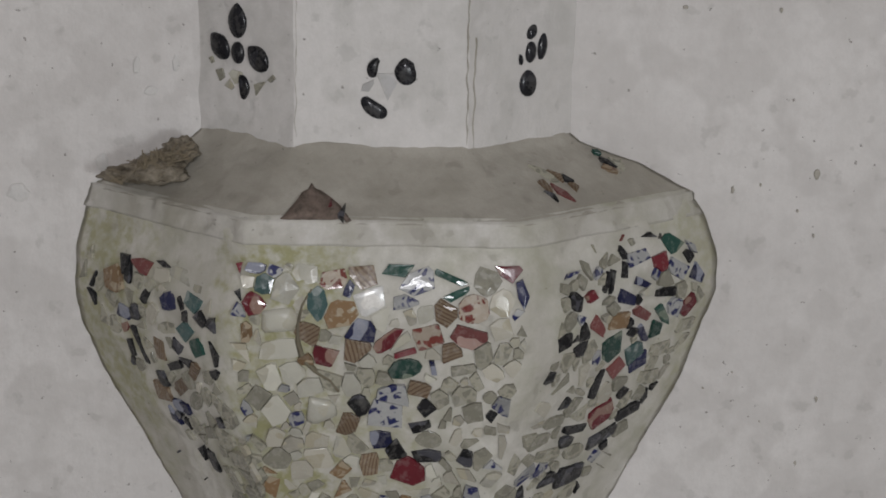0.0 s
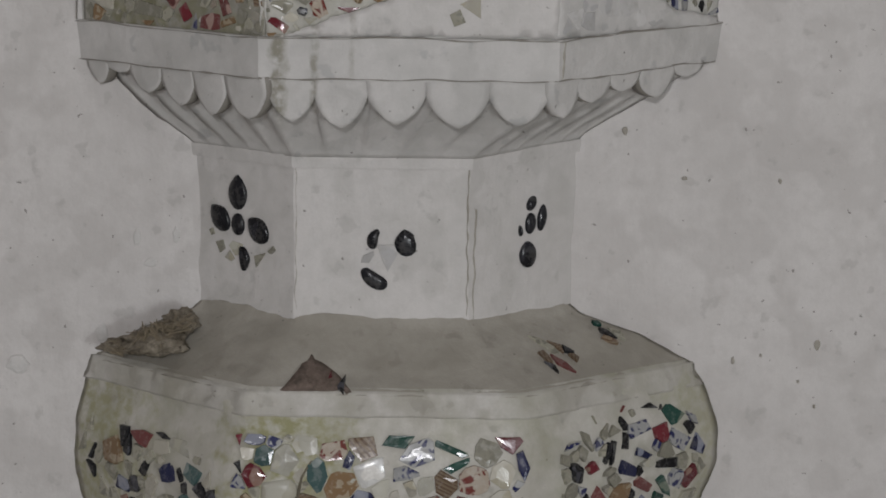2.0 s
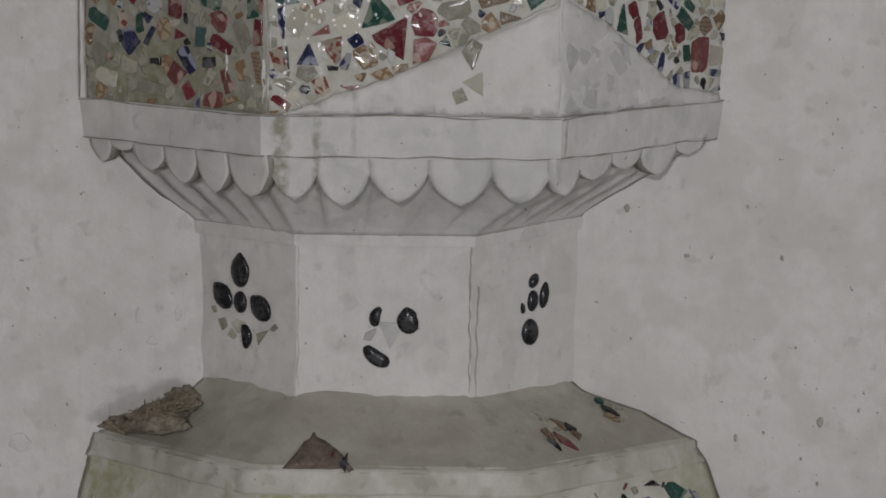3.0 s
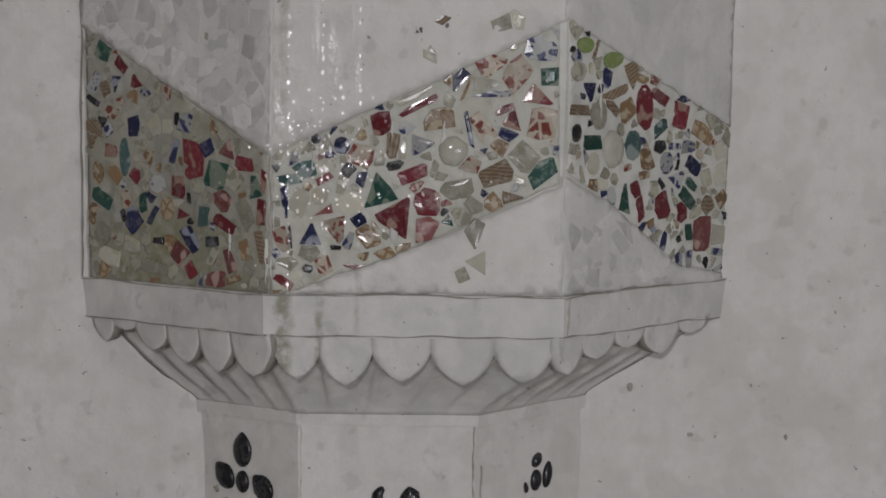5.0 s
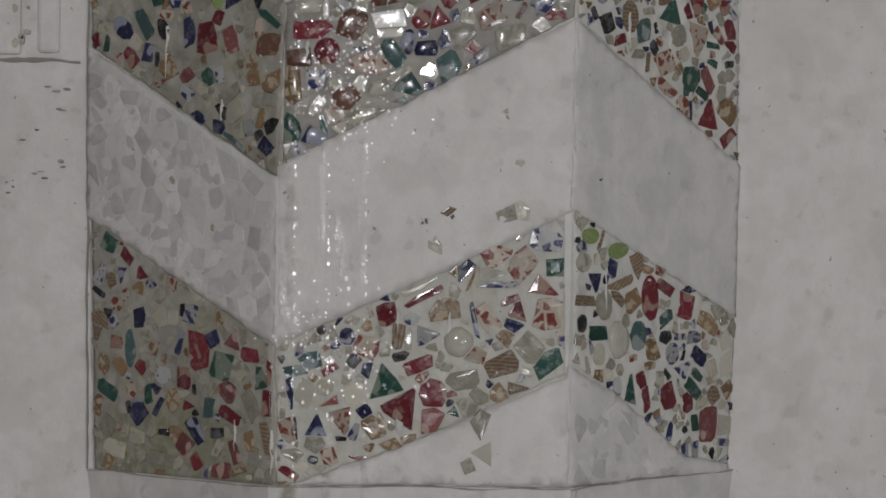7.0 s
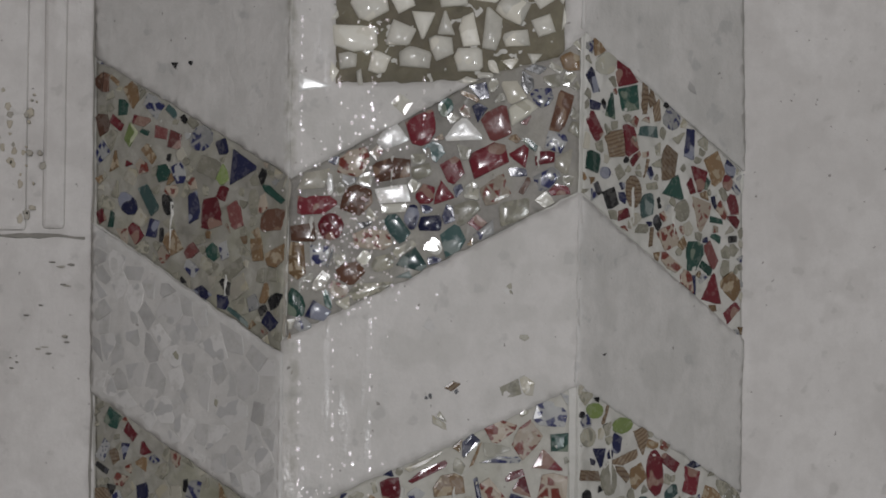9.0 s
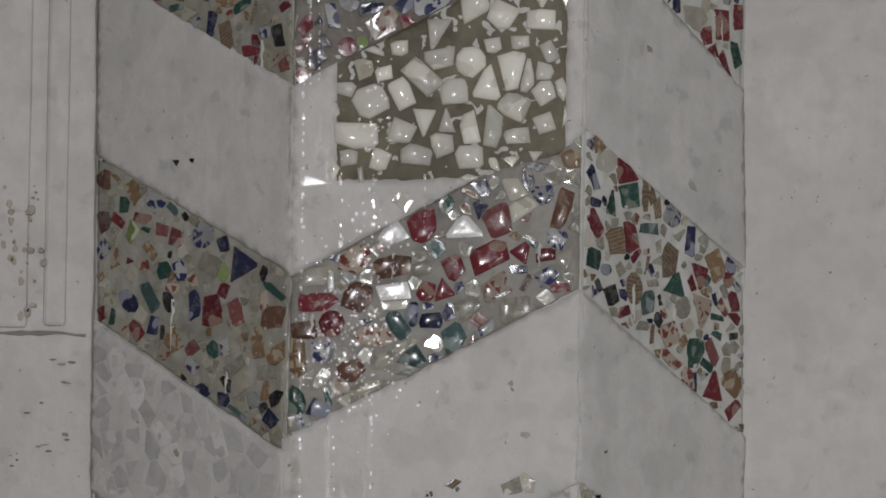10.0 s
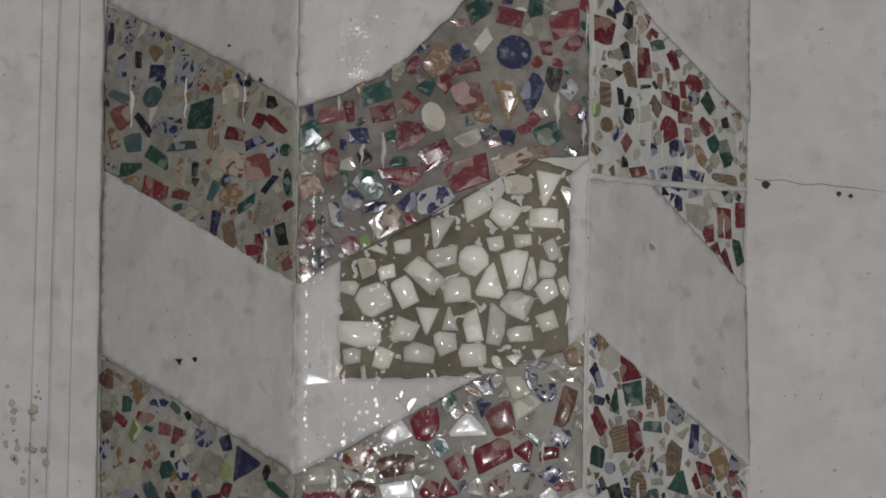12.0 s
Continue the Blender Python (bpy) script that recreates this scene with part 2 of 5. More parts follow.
def loft(profile, heights, steps=(14, 20, 14), rounding=0, rough=0.0, offset=None, grain=14.0):
    """A skin over a profile, its corners softened and its surface uneven; offset(face, u, v) pushes it out."""
    bm = bmesh.new()
    rings = []
    for k, z in enumerate(heights):
        c = profile.corners(z)
        line = []
        for f in range(3):
            for i in range(steps[f]):
                line.append((f, i / steps[f], c[f].lerp(c[f + 1], i / steps[f])))
        line.append((2, 1.0, c[3]))
        pts = [p for _, _, p in line]
        for _ in range(rounding):
            pts = [pts[0]] + [(pts[i - 1] + pts[i] * 2 + pts[i + 1]) / 4 for i in range(1, len(pts) - 1)] + [pts[-1]]
        ring = []
        mid = Vector(((c[1].x + c[2].x) / 2, WALL_Y, z))
        for (f, u, _), p in zip(line, pts):
            out = (p - mid).normalized()
            push = rough * noise.fractal(p * grain, 0.6, 2.2, 4)
            if offset:
                push += offset(f, u, k / max(1, len(heights) - 1))
            q = p + out * push
            q.y = min(q.y, WALL_Y + 0.004)
            ring.append(bm.verts.new(q))
        rings.append(ring)
    for a, b in zip(rings, rings[1:]):
        for i in range(len(a) - 1):
            bm.faces.new((a[i], a[i + 1], b[i + 1], b[i]))
    for ring in (rings[0], rings[-1]):
        bm.faces.new(ring if ring is rings[-1] else ring[::-1])
    side = [r[0] for r in rings] + [r[-1] for r in rings[::-1]]
    bm.faces.new(side)
    return bm


def steps(a, b, n):
    return [a + (b - a) * i / n for i in range(n + 1)]


# ---- the room: unseen, added to close the place and bounce light ----
def wall_box(name, low, high, material, label):
    return tagged(part(name, box(low, high), material), label, "wall" if "wall" in name else name, kind="structure")


wall_box("floor", (-4.0, -6.0, -0.2), (4.0, WALL_Y + 0.3, 0.0), floor_stone, "unseen plain grey stone floor of the room")
wall_box("ceiling", (-4.0, -6.0, 3.4), (4.0, WALL_Y + 0.3, 3.6), plaster_wall, "unseen plain limewashed ceiling, added to bounce light")
wall_box("wall_south", (-4.0, -6.2, 0.0), (4.0, -6.0, 3.4), plaster_wall, "unseen limewashed wall behind the viewer, added to bounce light")
wall_box("wall_west", (-4.2, -6.2, 0.0), (-4.0, WALL_Y + 0.3, 3.4), plaster_wall, "unseen limewashed side wall, added to bounce light")
wall_box("wall_east", (4.0, -6.2, 0.0), (4.2, WALL_Y + 0.3, 3.4), plaster_wall, "unseen limewashed side wall, added to bounce light")


def uneven_wall():
    bm = bmesh.new()
    nx, nz = 110, 150
    xs, zs = steps(-1.0, 1.0, nx), steps(0.35, 2.7, nz)
    grid = []
    for z in zs:
        row = []
        for x in xs:
            edge = min(1.0, (1.0 - abs(x)) * 6, (z - 0.35) * 6, (2.7 - z) * 6)
            p = Vector((x, 0, z))
            y = WALL_Y + edge * (0.0022 * noise.fractal(p * 9, 0.6, 2.1, 4) + 0.0012 * noise.noise(p * 34))
            row.append(bm.verts.new((x, y, z)))
        grid.append(row)
    for a, b in zip(grid, grid[1:]):
        for i in range(nx):
            bm.faces.new((a[i], a[i + 1], b[i + 1], b[i]))
    return bm


wall = thing("wall_north", (0, 0, 0), "old limewashed wall, blotched and flaking, behind the pillar", "wall", kind="structure")
part("wall_face", uneven_wall(), plaster_wall, wall, smooth=True)
for low, high in (((-4.0, WALL_Y, 0.0), (-1.0, WALL_Y + 0.3, 3.4)), ((1.0, WALL_Y, 0.0), (4.0, WALL_Y + 0.3, 3.4)),
                  ((-1.0, WALL_Y, 0.0), (1.0, WALL_Y + 0.3, 0.35)), ((-1.0, WALL_Y, 2.7), (1.0, WALL_Y + 0.3, 3.4)),
                  ((-1.0, WALL_Y + 0.05, 0.35), (1.0, WALL_Y + 0.3, 2.7))):
    part("wall_block", box(low, high), plaster_wall, wall)

# ---- the pillar: shaft, cornice, neck ----
SHAFT = Profile([
    (1.330, 0.0, -0.384, -0.176, 0.122, 0.305), (1.69, 0.0, -0.393, -0.174, 0.127, 0.313),
    (1.84, 0.0, -0.394, -0.170, 0.129, 0.313), (2.25, 0.0, -0.394, -0.164, 0.135, 0.319), (3.40, 0.0, -0.394, -0.150, 0.148, 0.330)])
pillar = thing("pillar", (-0.03, WALL_Y, 1.03), "half-octagonal limewashed pillar with zigzag bands of broken china", "pillar")
pillar_shift = Matrix.Translation((0.03, -WALL_Y, -1.03))


def fixed(ob):
    """Keeps a part of the pillar where its mesh says it is."""
    ob.matrix_parent_inverse = pillar_shift
    return ob


fixed(part("shaft_core", loft(SHAFT, steps(1.336, 3.40, 80), rough=0.0012), joint, pillar, "grey-white lime mortar core of the shaft", smooth=False))

CORNICE = Profile([(1.294, -0.008, -0.386, -0.181, 0.126, 0.303), (1.342, -0.008, -0.391, -0.182, 0.127, 0.311)], 0.006)
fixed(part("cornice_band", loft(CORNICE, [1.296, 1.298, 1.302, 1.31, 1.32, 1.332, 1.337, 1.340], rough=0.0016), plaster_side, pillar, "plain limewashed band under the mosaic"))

COVE = Profile([(1.205, 0.084, -0.262, -0.150, 0.042, 0.158), (1.212, 0.080, -0.268, -0.152, 0.045, 0.162), (1.228, 0.065, -0.288, -0.157, 0.060, 0.184),
                (1.250, 0.040, -0.313, -0.166, 0.085, 0.220), (1.275, 0.012, -0.338, -0.172, 0.112, 0.258), (1.296, 0.004, -0.350, -0.174, 0.118, 0.272)], 0.010)


def flute(face, u, v):
    """Ribs between shallow flutes, dying out at the neck."""
    w = abs(((u * 5.0 + 0.5) % 1.0) - 0.5) * 2
    return (0.008 * (1 - w) ** 6 - 0.004 * w) * min(1.0, v * 3)


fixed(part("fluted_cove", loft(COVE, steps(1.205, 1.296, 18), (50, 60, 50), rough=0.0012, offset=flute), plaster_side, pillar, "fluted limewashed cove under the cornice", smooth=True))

NECK = Profile([(1.02, 0.09, -0.256, -0.148, 0.038, 0.152), (1.21, 0.09, -0.260, -0.149, 0.039, 0.156)])
fixed(part("neck", loft(NECK, steps(1.022, 1.206, 24), rough=0.0016), plaster_neck, pillar, "white neck with black glazed petals"))
NECK_BAND = Profile([(1.19, 0.086, -0.264, -0.151, 0.041, 0.159), (1.21, 0.085, -0.266, -0.152, 0.042, 0.161)], 0.009)
fixed(part("neck_band", loft(NECK_BAND, steps(1.193, 1.207, 4), rough=0.001), plaster_neck, pillar))


def scallop(profile, face, s, top, width, drop, thick=0.0045):
    """A hanging petal of plaster with a rounded point, thicker along its middle."""
    bm = bmesh.new()
    n = 9
    rings = []
    for row in range(10):
        v = row / 9
        w = max(0.0, (v - 0.26) / 0.74)
        half = width / 2 * (max(0.0, 1 - w ** 1.7) ** 0.74 * 0.95 + 0.05)
        ring = []
        for side in (1, -1):
            for i in range(n):
                u = -1 + 2 * i / (n - 1)
                u = u * side
                p = profile.point(face, s + u * half, top - drop * v)
                nrm = profile.normal(face, s, top - 0.001)
                bulge = thick * (0.78 + 0.22 * (1 - u * u)) * (1 - 0.15 * v) if side == 1 else -0.012
                q = p + nrm * bulge
                q += Vector((noise.noise(q * 60), noise.noise(q * 61 + Vector((7, 0, 0))), noise.noise(q * 59))) * 0.0012
                ring.append(bm.verts.new(q))
        rings.append(ring)
    m = 2 * n
    for a, b in zip(rings, rings[1:]):
        for i in range(m):
            f = bm.faces.new((a[i], a[(i + 1) % m], b[(i + 1) % m], b[i]))
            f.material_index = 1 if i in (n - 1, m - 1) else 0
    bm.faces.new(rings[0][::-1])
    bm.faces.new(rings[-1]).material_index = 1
    return bm


# Darker plaster for the scallops' sides and tips and the cornice band's edges.
edge_dark = plaster("edge_dark", (0.30, 0.28, 0.25), (0.20, 0.185, 0.16), (0.13, 0.12, 0.10), 0.8)
HANG = Profile([(1.24, 0.002, -0.368, -0.176, 0.121, 0.296), (1.30, -0.003, -0.378, -0.178, 0.123, 0.300)], 0.007)
SCALLOPS = [
    (0, -0.116, 0.034, 0.027), (0, -0.082, 0.042, 0.013), (0, -0.039, 0.050, 0.031), (0, 0.010, 0.051, 0.041), (0, 0.059, 0.050, 0.046), (0, 0.113, 0.061, 0.046),
    (1, -0.119, 0.048, 0.046), (1, -0.069, 0.055, 0.052), (1, -0.012, 0.060, 0.048), (1, 0.051, 0.064, 0.051), (1, 0.113, 0.061, 0.048),
    (2, -0.114, 0.044, 0.041), (2, -0.071, 0.058, 0.029), (2, -0.021, 0.050, 0.022), (2, 0.033, 0.058, 0.034), (2, 0.084, 0.050, 0.016)]
for face, s, width, drop in SCALLOPS:
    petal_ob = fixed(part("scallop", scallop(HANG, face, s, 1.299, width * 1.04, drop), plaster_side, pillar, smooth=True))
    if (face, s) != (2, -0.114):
        petal_ob.data.materials.append(edge_dark)

# ---- the vase under the pillar ----
VASE = Profile([
    (0.38, 0.10, -0.20, -0.135, 0.045, 0.12), (0.42, 0.092, -0.20, -0.140, 0.040, 0.12), (0.50, 0.075, -0.232, -0.150, 0.045, 0.150), (0.62, 0.040, -0.286, -0.175, 0.062, 0.208), (0.69, 0.018, -0.326, -0.192, 0.078, 0.248),
    (0.755, 0.000, -0.364, -0.206, 0.092, 0.281), (0.81, -0.013, -0.388, -0.213, 0.101, 0.301), (0.86, -0.018, -0.397, -0.214, 0.107, 0.320),
    (0.90, -0.014, -0.395, -0.206, 0.104, 0.318), (0.930, -0.004, -0.386, -0.196, 0.098, 0.309), (0.944, -0.005, -0.382, -0.196, 0.098, 0.303),
    (0.966, 0.002, -0.374, -0.194, 0.095, 0.288), (0.972, 0.006, -0.370, -0.190, 0.091, 0.284)])
vase = thing("vase", (-0.045, WALL_Y, 0.0), "bulging half-octagonal plaster vase with broken china and mossy stains", "vase")
vase_shift = Matrix.Translation((0.045, -WALL_Y, 0.0))


def kept(ob):
    """Keeps a part of the vase where its mesh says it is."""
    ob.matrix_parent_inverse = vase_shift
    return ob


kept(part("body", loft(VASE, steps(0.38, 0.972, 90), (26, 34, 26), rounding=2, rough=0.0035), plaster_vase, vase, "lumpy plaster body, greenish and dirty", smooth=True))
SHOULDER = Profile([(0.966, -0.002, -0.377, -0.194, 0.095, 0.291), (0.972, 0.009, -0.366, -0.190, 0.090, 0.282), (0.980, 0.024, -0.350, -0.184, 0.082, 0.266), (1.0, 0.052, -0.322, -0.168, 0.060, 0.232), (1.022, 0.080, -0.268, -0.152, 0.043, 0.166), (1.036, 0.092, -0.254, -0.146, 0.036, 0.150)])
kept(part("shoulder", loft(SHOULDER, steps(0.966, 1.036, 22), (26, 34, 26), rounding=2, rough=0.0045, grain=11.0), plaster_grey, vase, "sloping bare grey mortar shoulder above the rim", smooth=True))
PLINTH = Profile([(0.0, 0.0, -0.40, -0.20, 0.11, 0.31), (0.38, 0.0, -0.40, -0.20, 0.11, 0.31)])
kept(part("plinth", loft(PLINTH, steps(0.0, 0.381, 12), rough=0.002), plaster_side, vase))


# ---- plaster fields and mortar beds on the shaft ----
def inside(p, ring):
    hit = False
    for (x0, y0), (x1, y1) in zip(ring, ring[1:] + ring[:1]):
        if (y0 > p[1]) != (y1 > p[1]) and p[0] < x0 + (p[1] - y0) * (x1 - x0) / (y1 - y0):
            hit = not hit
    return hit


def ragged(ring, step=0.006, wild=0.0016):
    """An outline walked in short steps, a little uneven."""
    out = []
    for (x0, y0), (x1, y1) in zip(ring, ring[1:] + ring[:1]):
        n = max(1, int(math.hypot(x1 - x0, y1 - y0) / step))
        for i in range(n):
            x, y = x0 + (x1 - x0) * i / n, y0 + (y1 - y0) * i / n
            dx = noise.noise(Vector((x * 95, y * 95, 3))) + 0.7 * noise.noise(Vector((x * 31, y * 31, 5)))
            dy = noise.noise(Vector((x * 95, y * 95, 9))) + 0.7 * noise.noise(Vector((x * 31, y * 31, 11)))
            out.append((x + wild * 0.6 * dx, y + wild * dy))
    return out


def slab(profile, face, ring, low, high, edge=0.0012, wild=0.0016, cell=0.007, rough=0.0006, grain=60.0):
    """A layer on a face of the pillar, uneven on top and lower along its edge; the outline in metres along and up the face."""
    ring = ragged(ring, wild=wild)
    xs, ys = [p[0] for p in ring], [p[1] for p in ring]
    pts = [Vector(p) for p in ring]
    n = len(ring)
    margin = 0.0022
    y, row = min(ys) + cell / 2, 0
    while y < max(ys):
        x = min(xs) + (cell / 2 if row % 2 else 0)
        while x < max(xs):
            q = (x + random.uniform(-0.2, 0.2) * cell, y + random.uniform(-0.2, 0.2) * cell)
            if all(inside((q[0] + a, q[1] + b), ring) for a, b in ((margin, 0), (-margin, 0), (0, margin), (0, -margin))):
                pts.append(Vector(q))
            x += cell
        y += cell * 0.87
        row += 1
    flat, _, tris, _, _, _ = delaunay_2d_cdt(pts, [(i, (i + 1) % n) for i in range(n)], [], 1, 1e-6)
    bm = bmesh.new()
    top = []
    rim = {}
    for k, p in enumerate(pts[:n]):
        rim[(round(p.x, 6), round(p.y, 6))] = k
    skirt = {}
    for p in flat:
        q = profile.point(face, p.x, p.y)
        nrm = profile.normal(face, p.x, p.y)
        k = rim.get((round(p.x, 6), round(p.y, 6)))
        h = high + rough * noise.fractal(Vector((p.x, p.y, face * 3.0)) * grain, 0.6, 2.1, 3)
        if k is not None:
            h = high - edge
            skirt[k] = (len(top), bm.verts.new(q + nrm * low))
        top.append(bm.verts.new(q + nrm * h))
    for t in tris:
        f = bm.faces.new([top[i] for i in t])
        f.smooth = True
    for k in range(n):
        a, b = skirt.get(k), skirt.get((k + 1) % n)
        if a and b:
            bm.faces.new((top[a[0]], top[b[0]], b[1], a[1]))
    return bm


def mm(*pairs):
    return [(a / 1000, b / 1000) for a, b in pairs]


def field(face, *pairs):
    """A limewashed plaster field between the bands."""
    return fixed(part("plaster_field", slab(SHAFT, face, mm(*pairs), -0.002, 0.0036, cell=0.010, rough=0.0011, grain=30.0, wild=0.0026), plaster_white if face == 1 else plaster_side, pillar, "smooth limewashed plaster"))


field(0, (-140, 1613), (143, 1480), (145, 1652), (-140, 1797))
field(0, (-140, 1977), (148, 1835), (148, 2028), (-143, 2183))
field(0, (-144, 2372), (-79, 2338), (36, 2280), (141, 2218), (141, 3398), (-141, 3398))
field(1, (-151, 1341), (-120, 1345), (-20, 1380), (152, 1456), (152, 1341))
field(1, (-153, 1483), (-60, 1524), (152, 1622), (153, 1821), (-152, 1666))
field(1, (-150, 1832), (-16, 1902), (45, 1936), (-30, 1932), (-103, 1931), (-105, 2054), (-154, 2027))
field(1, (131, 1965), (153, 1985), (153, 2163), (131, 2146))
field(1, (-154, 2215), (-106, 2232), (-68, 2250), (-39, 2272), (3, 2313), (40, 2357), (153, 2418), (153, 3398), (-154, 3398))
field(2, (-131, 1464), (-62, 1436), (56, 1362), (127, 1352), (127, 1341), (-130, 1341))
field(2, (-132, 1625), (132, 1510), (132, 1675), (-132, 1820))
field(2, (-132, 1988), (132, 1858), (124, 2054), (-35, 2150), (-132, 2140))
field(2, (-125, 2413), (-31, 2327), (130, 2238), (131, 3398), (-129, 3398))


def shard_mesh(ring, lift, high, dome, lean):
    """A chip of china: sharp sides, a rounded-over edge and a slightly domed face, as rings of (along, up, out)."""
    cx, cy = sum(p[0] for p in ring) / len(ring), sum(p[1] for p in ring) / len(ring)
    rows = []
    edges = ((1.03, lift - 0.003), (1.0, lift + high * 0.9), (0.972, lift + high), (0.5, lift + high + dome * 0.75))
    if dome > 0.0015:
        edges = ((1.03, lift - 0.003), (1.0, lift + high * 0.5), (0.88, lift + high + dome * 0.5), (0.5, lift + high + dome * 0.9))
    for scale, h in edges:
        rows.append([(cx + (x - cx) * scale, cy + (y - cy) * scale, h + (x - cx) * lean[0] + (y - cy) * lean[1]) for x, y in ring])
    return rows, (cx, cy, lift + high + dome)


class Bed:
    """A bed of mortar on one face, filled with shards; the places in millimetres along and up the face."""

    def __init__(self, profile, face, ring, owner, keep, material, lift=0.0016, label="", gap=1.05, made=True, spread=1.0, curved=False):
        self.spread, self.curved = spread, curved
        self.profile, self.face, self.keep, self.lift, self.gap = profile, face, keep, lift, gap
        self.ring = [(float(a), float(b)) for a, b in ring] if ring else None
        self.sites, self.forms = [], {}
        self.owner, self.loose = owner, not (ring and made)
        if ring and made:
            self.owner = keep(part("mosaic_band", slab(profile, face, mm(*self.ring), -0.002, lift, 0.0006, cell=0.0042, rough=0.0017, grain=95.0), material, owner, label))

    def put(self, colour, s, z, size, wide=0.0, turn=0.0, kind=""):
        """A chip: round about with a radius, or so long, so wide and turned by degrees: q four-sided, t tapering to its head, o oval."""
        r = math.sqrt(size * wide) / 2 if kind else size
        self.sites.append((colour, s + random.uniform(-0.6, 0.6), z + random.uniform(-0.6, 0.6), r))
        if kind:
            self.forms[len(self.sites) - 1] = (size, wide, math.radians(turn), kind)
        return self

    def reach(self, k, dx, dy):
        """How far chip k stretches from its middle in one direction."""
        form = self.forms.get(k)
        if not form:
            return self.sites[k][3]
        size, wide, turn, kind = form
        u = dx * math.cos(turn) + dy * math.sin(turn)
        v = -dx * math.sin(turn) + dy * math.cos(turn)
        if kind == "o":
            return math.hypot(u * size / 2, v * wide / 2)
        if kind == "t":
            return max(u * size / 2, -u * size / 2 + abs(v) * wide / 2)
        return 1.04 * math.hypot(u * size / 2, v * wide / 2)

    def shaped(self, k):
        size, wide, turn, kind = self.forms[k]
        _, s, z, _ = self.sites[k]
        grow = 1.10 if self.curved or self.profile is VASE else 1.0
        a, b = size * 0.54 * grow, wide * 0.56 * grow
        if kind == "o":
            n = 11
            ring = [(a * math.cos(6.2832 * i / n) * random.uniform(0.93, 1.05), b * math.sin(6.2832 * i / n) * random.uniform(0.93, 1.05)) for i in range(n)]
        elif kind == "t":
            ring = [(-a, -b), (a, -0.08 * b), (a * 0.98, 0.12 * b), (-a * 0.9, b)]
        else:
            ring = [(x * a * random.uniform(0.72, 1.14), y * b * random.uniform(0.62, 1.16)) for x, y in ((-1, -1), (1, -1), (1, 1), (-1, 1))]
            if random.random() < 0.4:
                ring.insert(3, (random.uniform(-0.3, 0.3) * a, b * random.uniform(1.0, 1.12)))
            if random.random() < 0.3:
                ring.insert(1, (random.uniform(-0.3, 0.3) * a, -b * random.uniform(0.85, 1.1)))
        c, d = math.cos(turn), math.sin(turn)
        return [(s + x * c - y * d, z + x * d + y * c) for x, y in ring]

    def apart(self, k, s, z):
        _, a, b, q = self.sites[k]
        d = math.hypot(s - a, z - b)
        if d > 80 or k not in self.forms:
            return d - q * 0.85
        return d - self.reach(k, (s - a) / max(d, 0.1), (z - b) / max(d, 0.1))

    def fill(self, colours, r_low, r_high, tries=900, most=40):
        """Small pale chips in what is left of the mortar."""
        xs, ys = [p[0] for p in self.ring], [p[1] for p in self.ring]
        for _ in range(tries):
            if most <= 0:
                break
            s, z, r = random.uniform(min(xs), max(xs)), random.uniform(min(ys), max(ys)), random.uniform(r_low, r_high)
            if inside((s, z), self.ring) and all(self.apart(k, s, z) > r * 0.85 + 0.8 for k in range(len(self.sites))):
                self.sites.append((random.choice(colours), s, z, r))
                most -= 1
        return self

    def outline(self, k):
        _, s, z, r = self.sites[k]
        if k in self.forms:
            ring = self.shaped(k)
        else:
            n = random.choice((3, 3, 4, 4, 4, 4, 5, 5))
            start, aspect, turn = random.uniform(0, 6.28), random.uniform(0.68, 1.5), random.uniform(0, 3.14)
            ring = []
            for i in range(n):
                a = start + (i + random.uniform(-0.28, 0.28)) * 6.2832 / n
                d = r * random.uniform(1.3, 1.95) * self.spread * (1.18 if n == 3 else 1.0)
                x, y = d * math.cos(a) * aspect, d * math.sin(a) / aspect
                ring.append((s + x * math.cos(turn) - y * math.sin(turn), z + x * math.sin(turn) + y * math.cos(turn)))
        for j, (_, a, b, q) in enumerate(self.sites):
            if j == k:
                continue
            dx, dy = a - s, b - z
            d = math.hypot(dx, dy)
            if d > 60 or d < 0.1:
                continue
            dx, dy = dx / d, dy / d
            mine, other = self.reach(k, dx, dy), self.reach(j, -dx, -dy)
            limit = d * mine / (mine + other) - self.gap * random.uniform(0.3, 0.8)
            out = []
            for p0, p1 in zip(ring, ring[1:] + ring[:1]):
                e0, e1 = (p0[0] - s) * dx + (p0[1] - z) * dy - limit, (p1[0] - s) * dx + (p1[1] - z) * dy - limit
                if e0 <= 0:
                    out.append(p0)
                if (e0 < 0) != (e1 < 0):
                    f = e0 / (e0 - e1)
                    out.append((p0[0] + (p1[0] - p0[0]) * f, p0[1] + (p1[1] - p0[1]) * f))
            if len(out) >= 3:
                ring = out
        if self.ring:
            fair = []
            for p in ring:
                f = 1.0
                while f > 0.1 and not inside((s + (p[0] - s) * f * 1.06, z + (p[1] - z) * f * 1.06), self.ring):
                    f -= 0.07
                fair.append((s + (p[0] - s) * f, z + (p[1] - z) * f))
            ring = fair
        clean = [p for i, p in enumerate(ring) if math.hypot(p[0] - ring[i - 1][0], p[1] - ring[i - 1][1]) > 1.2]
        return clean

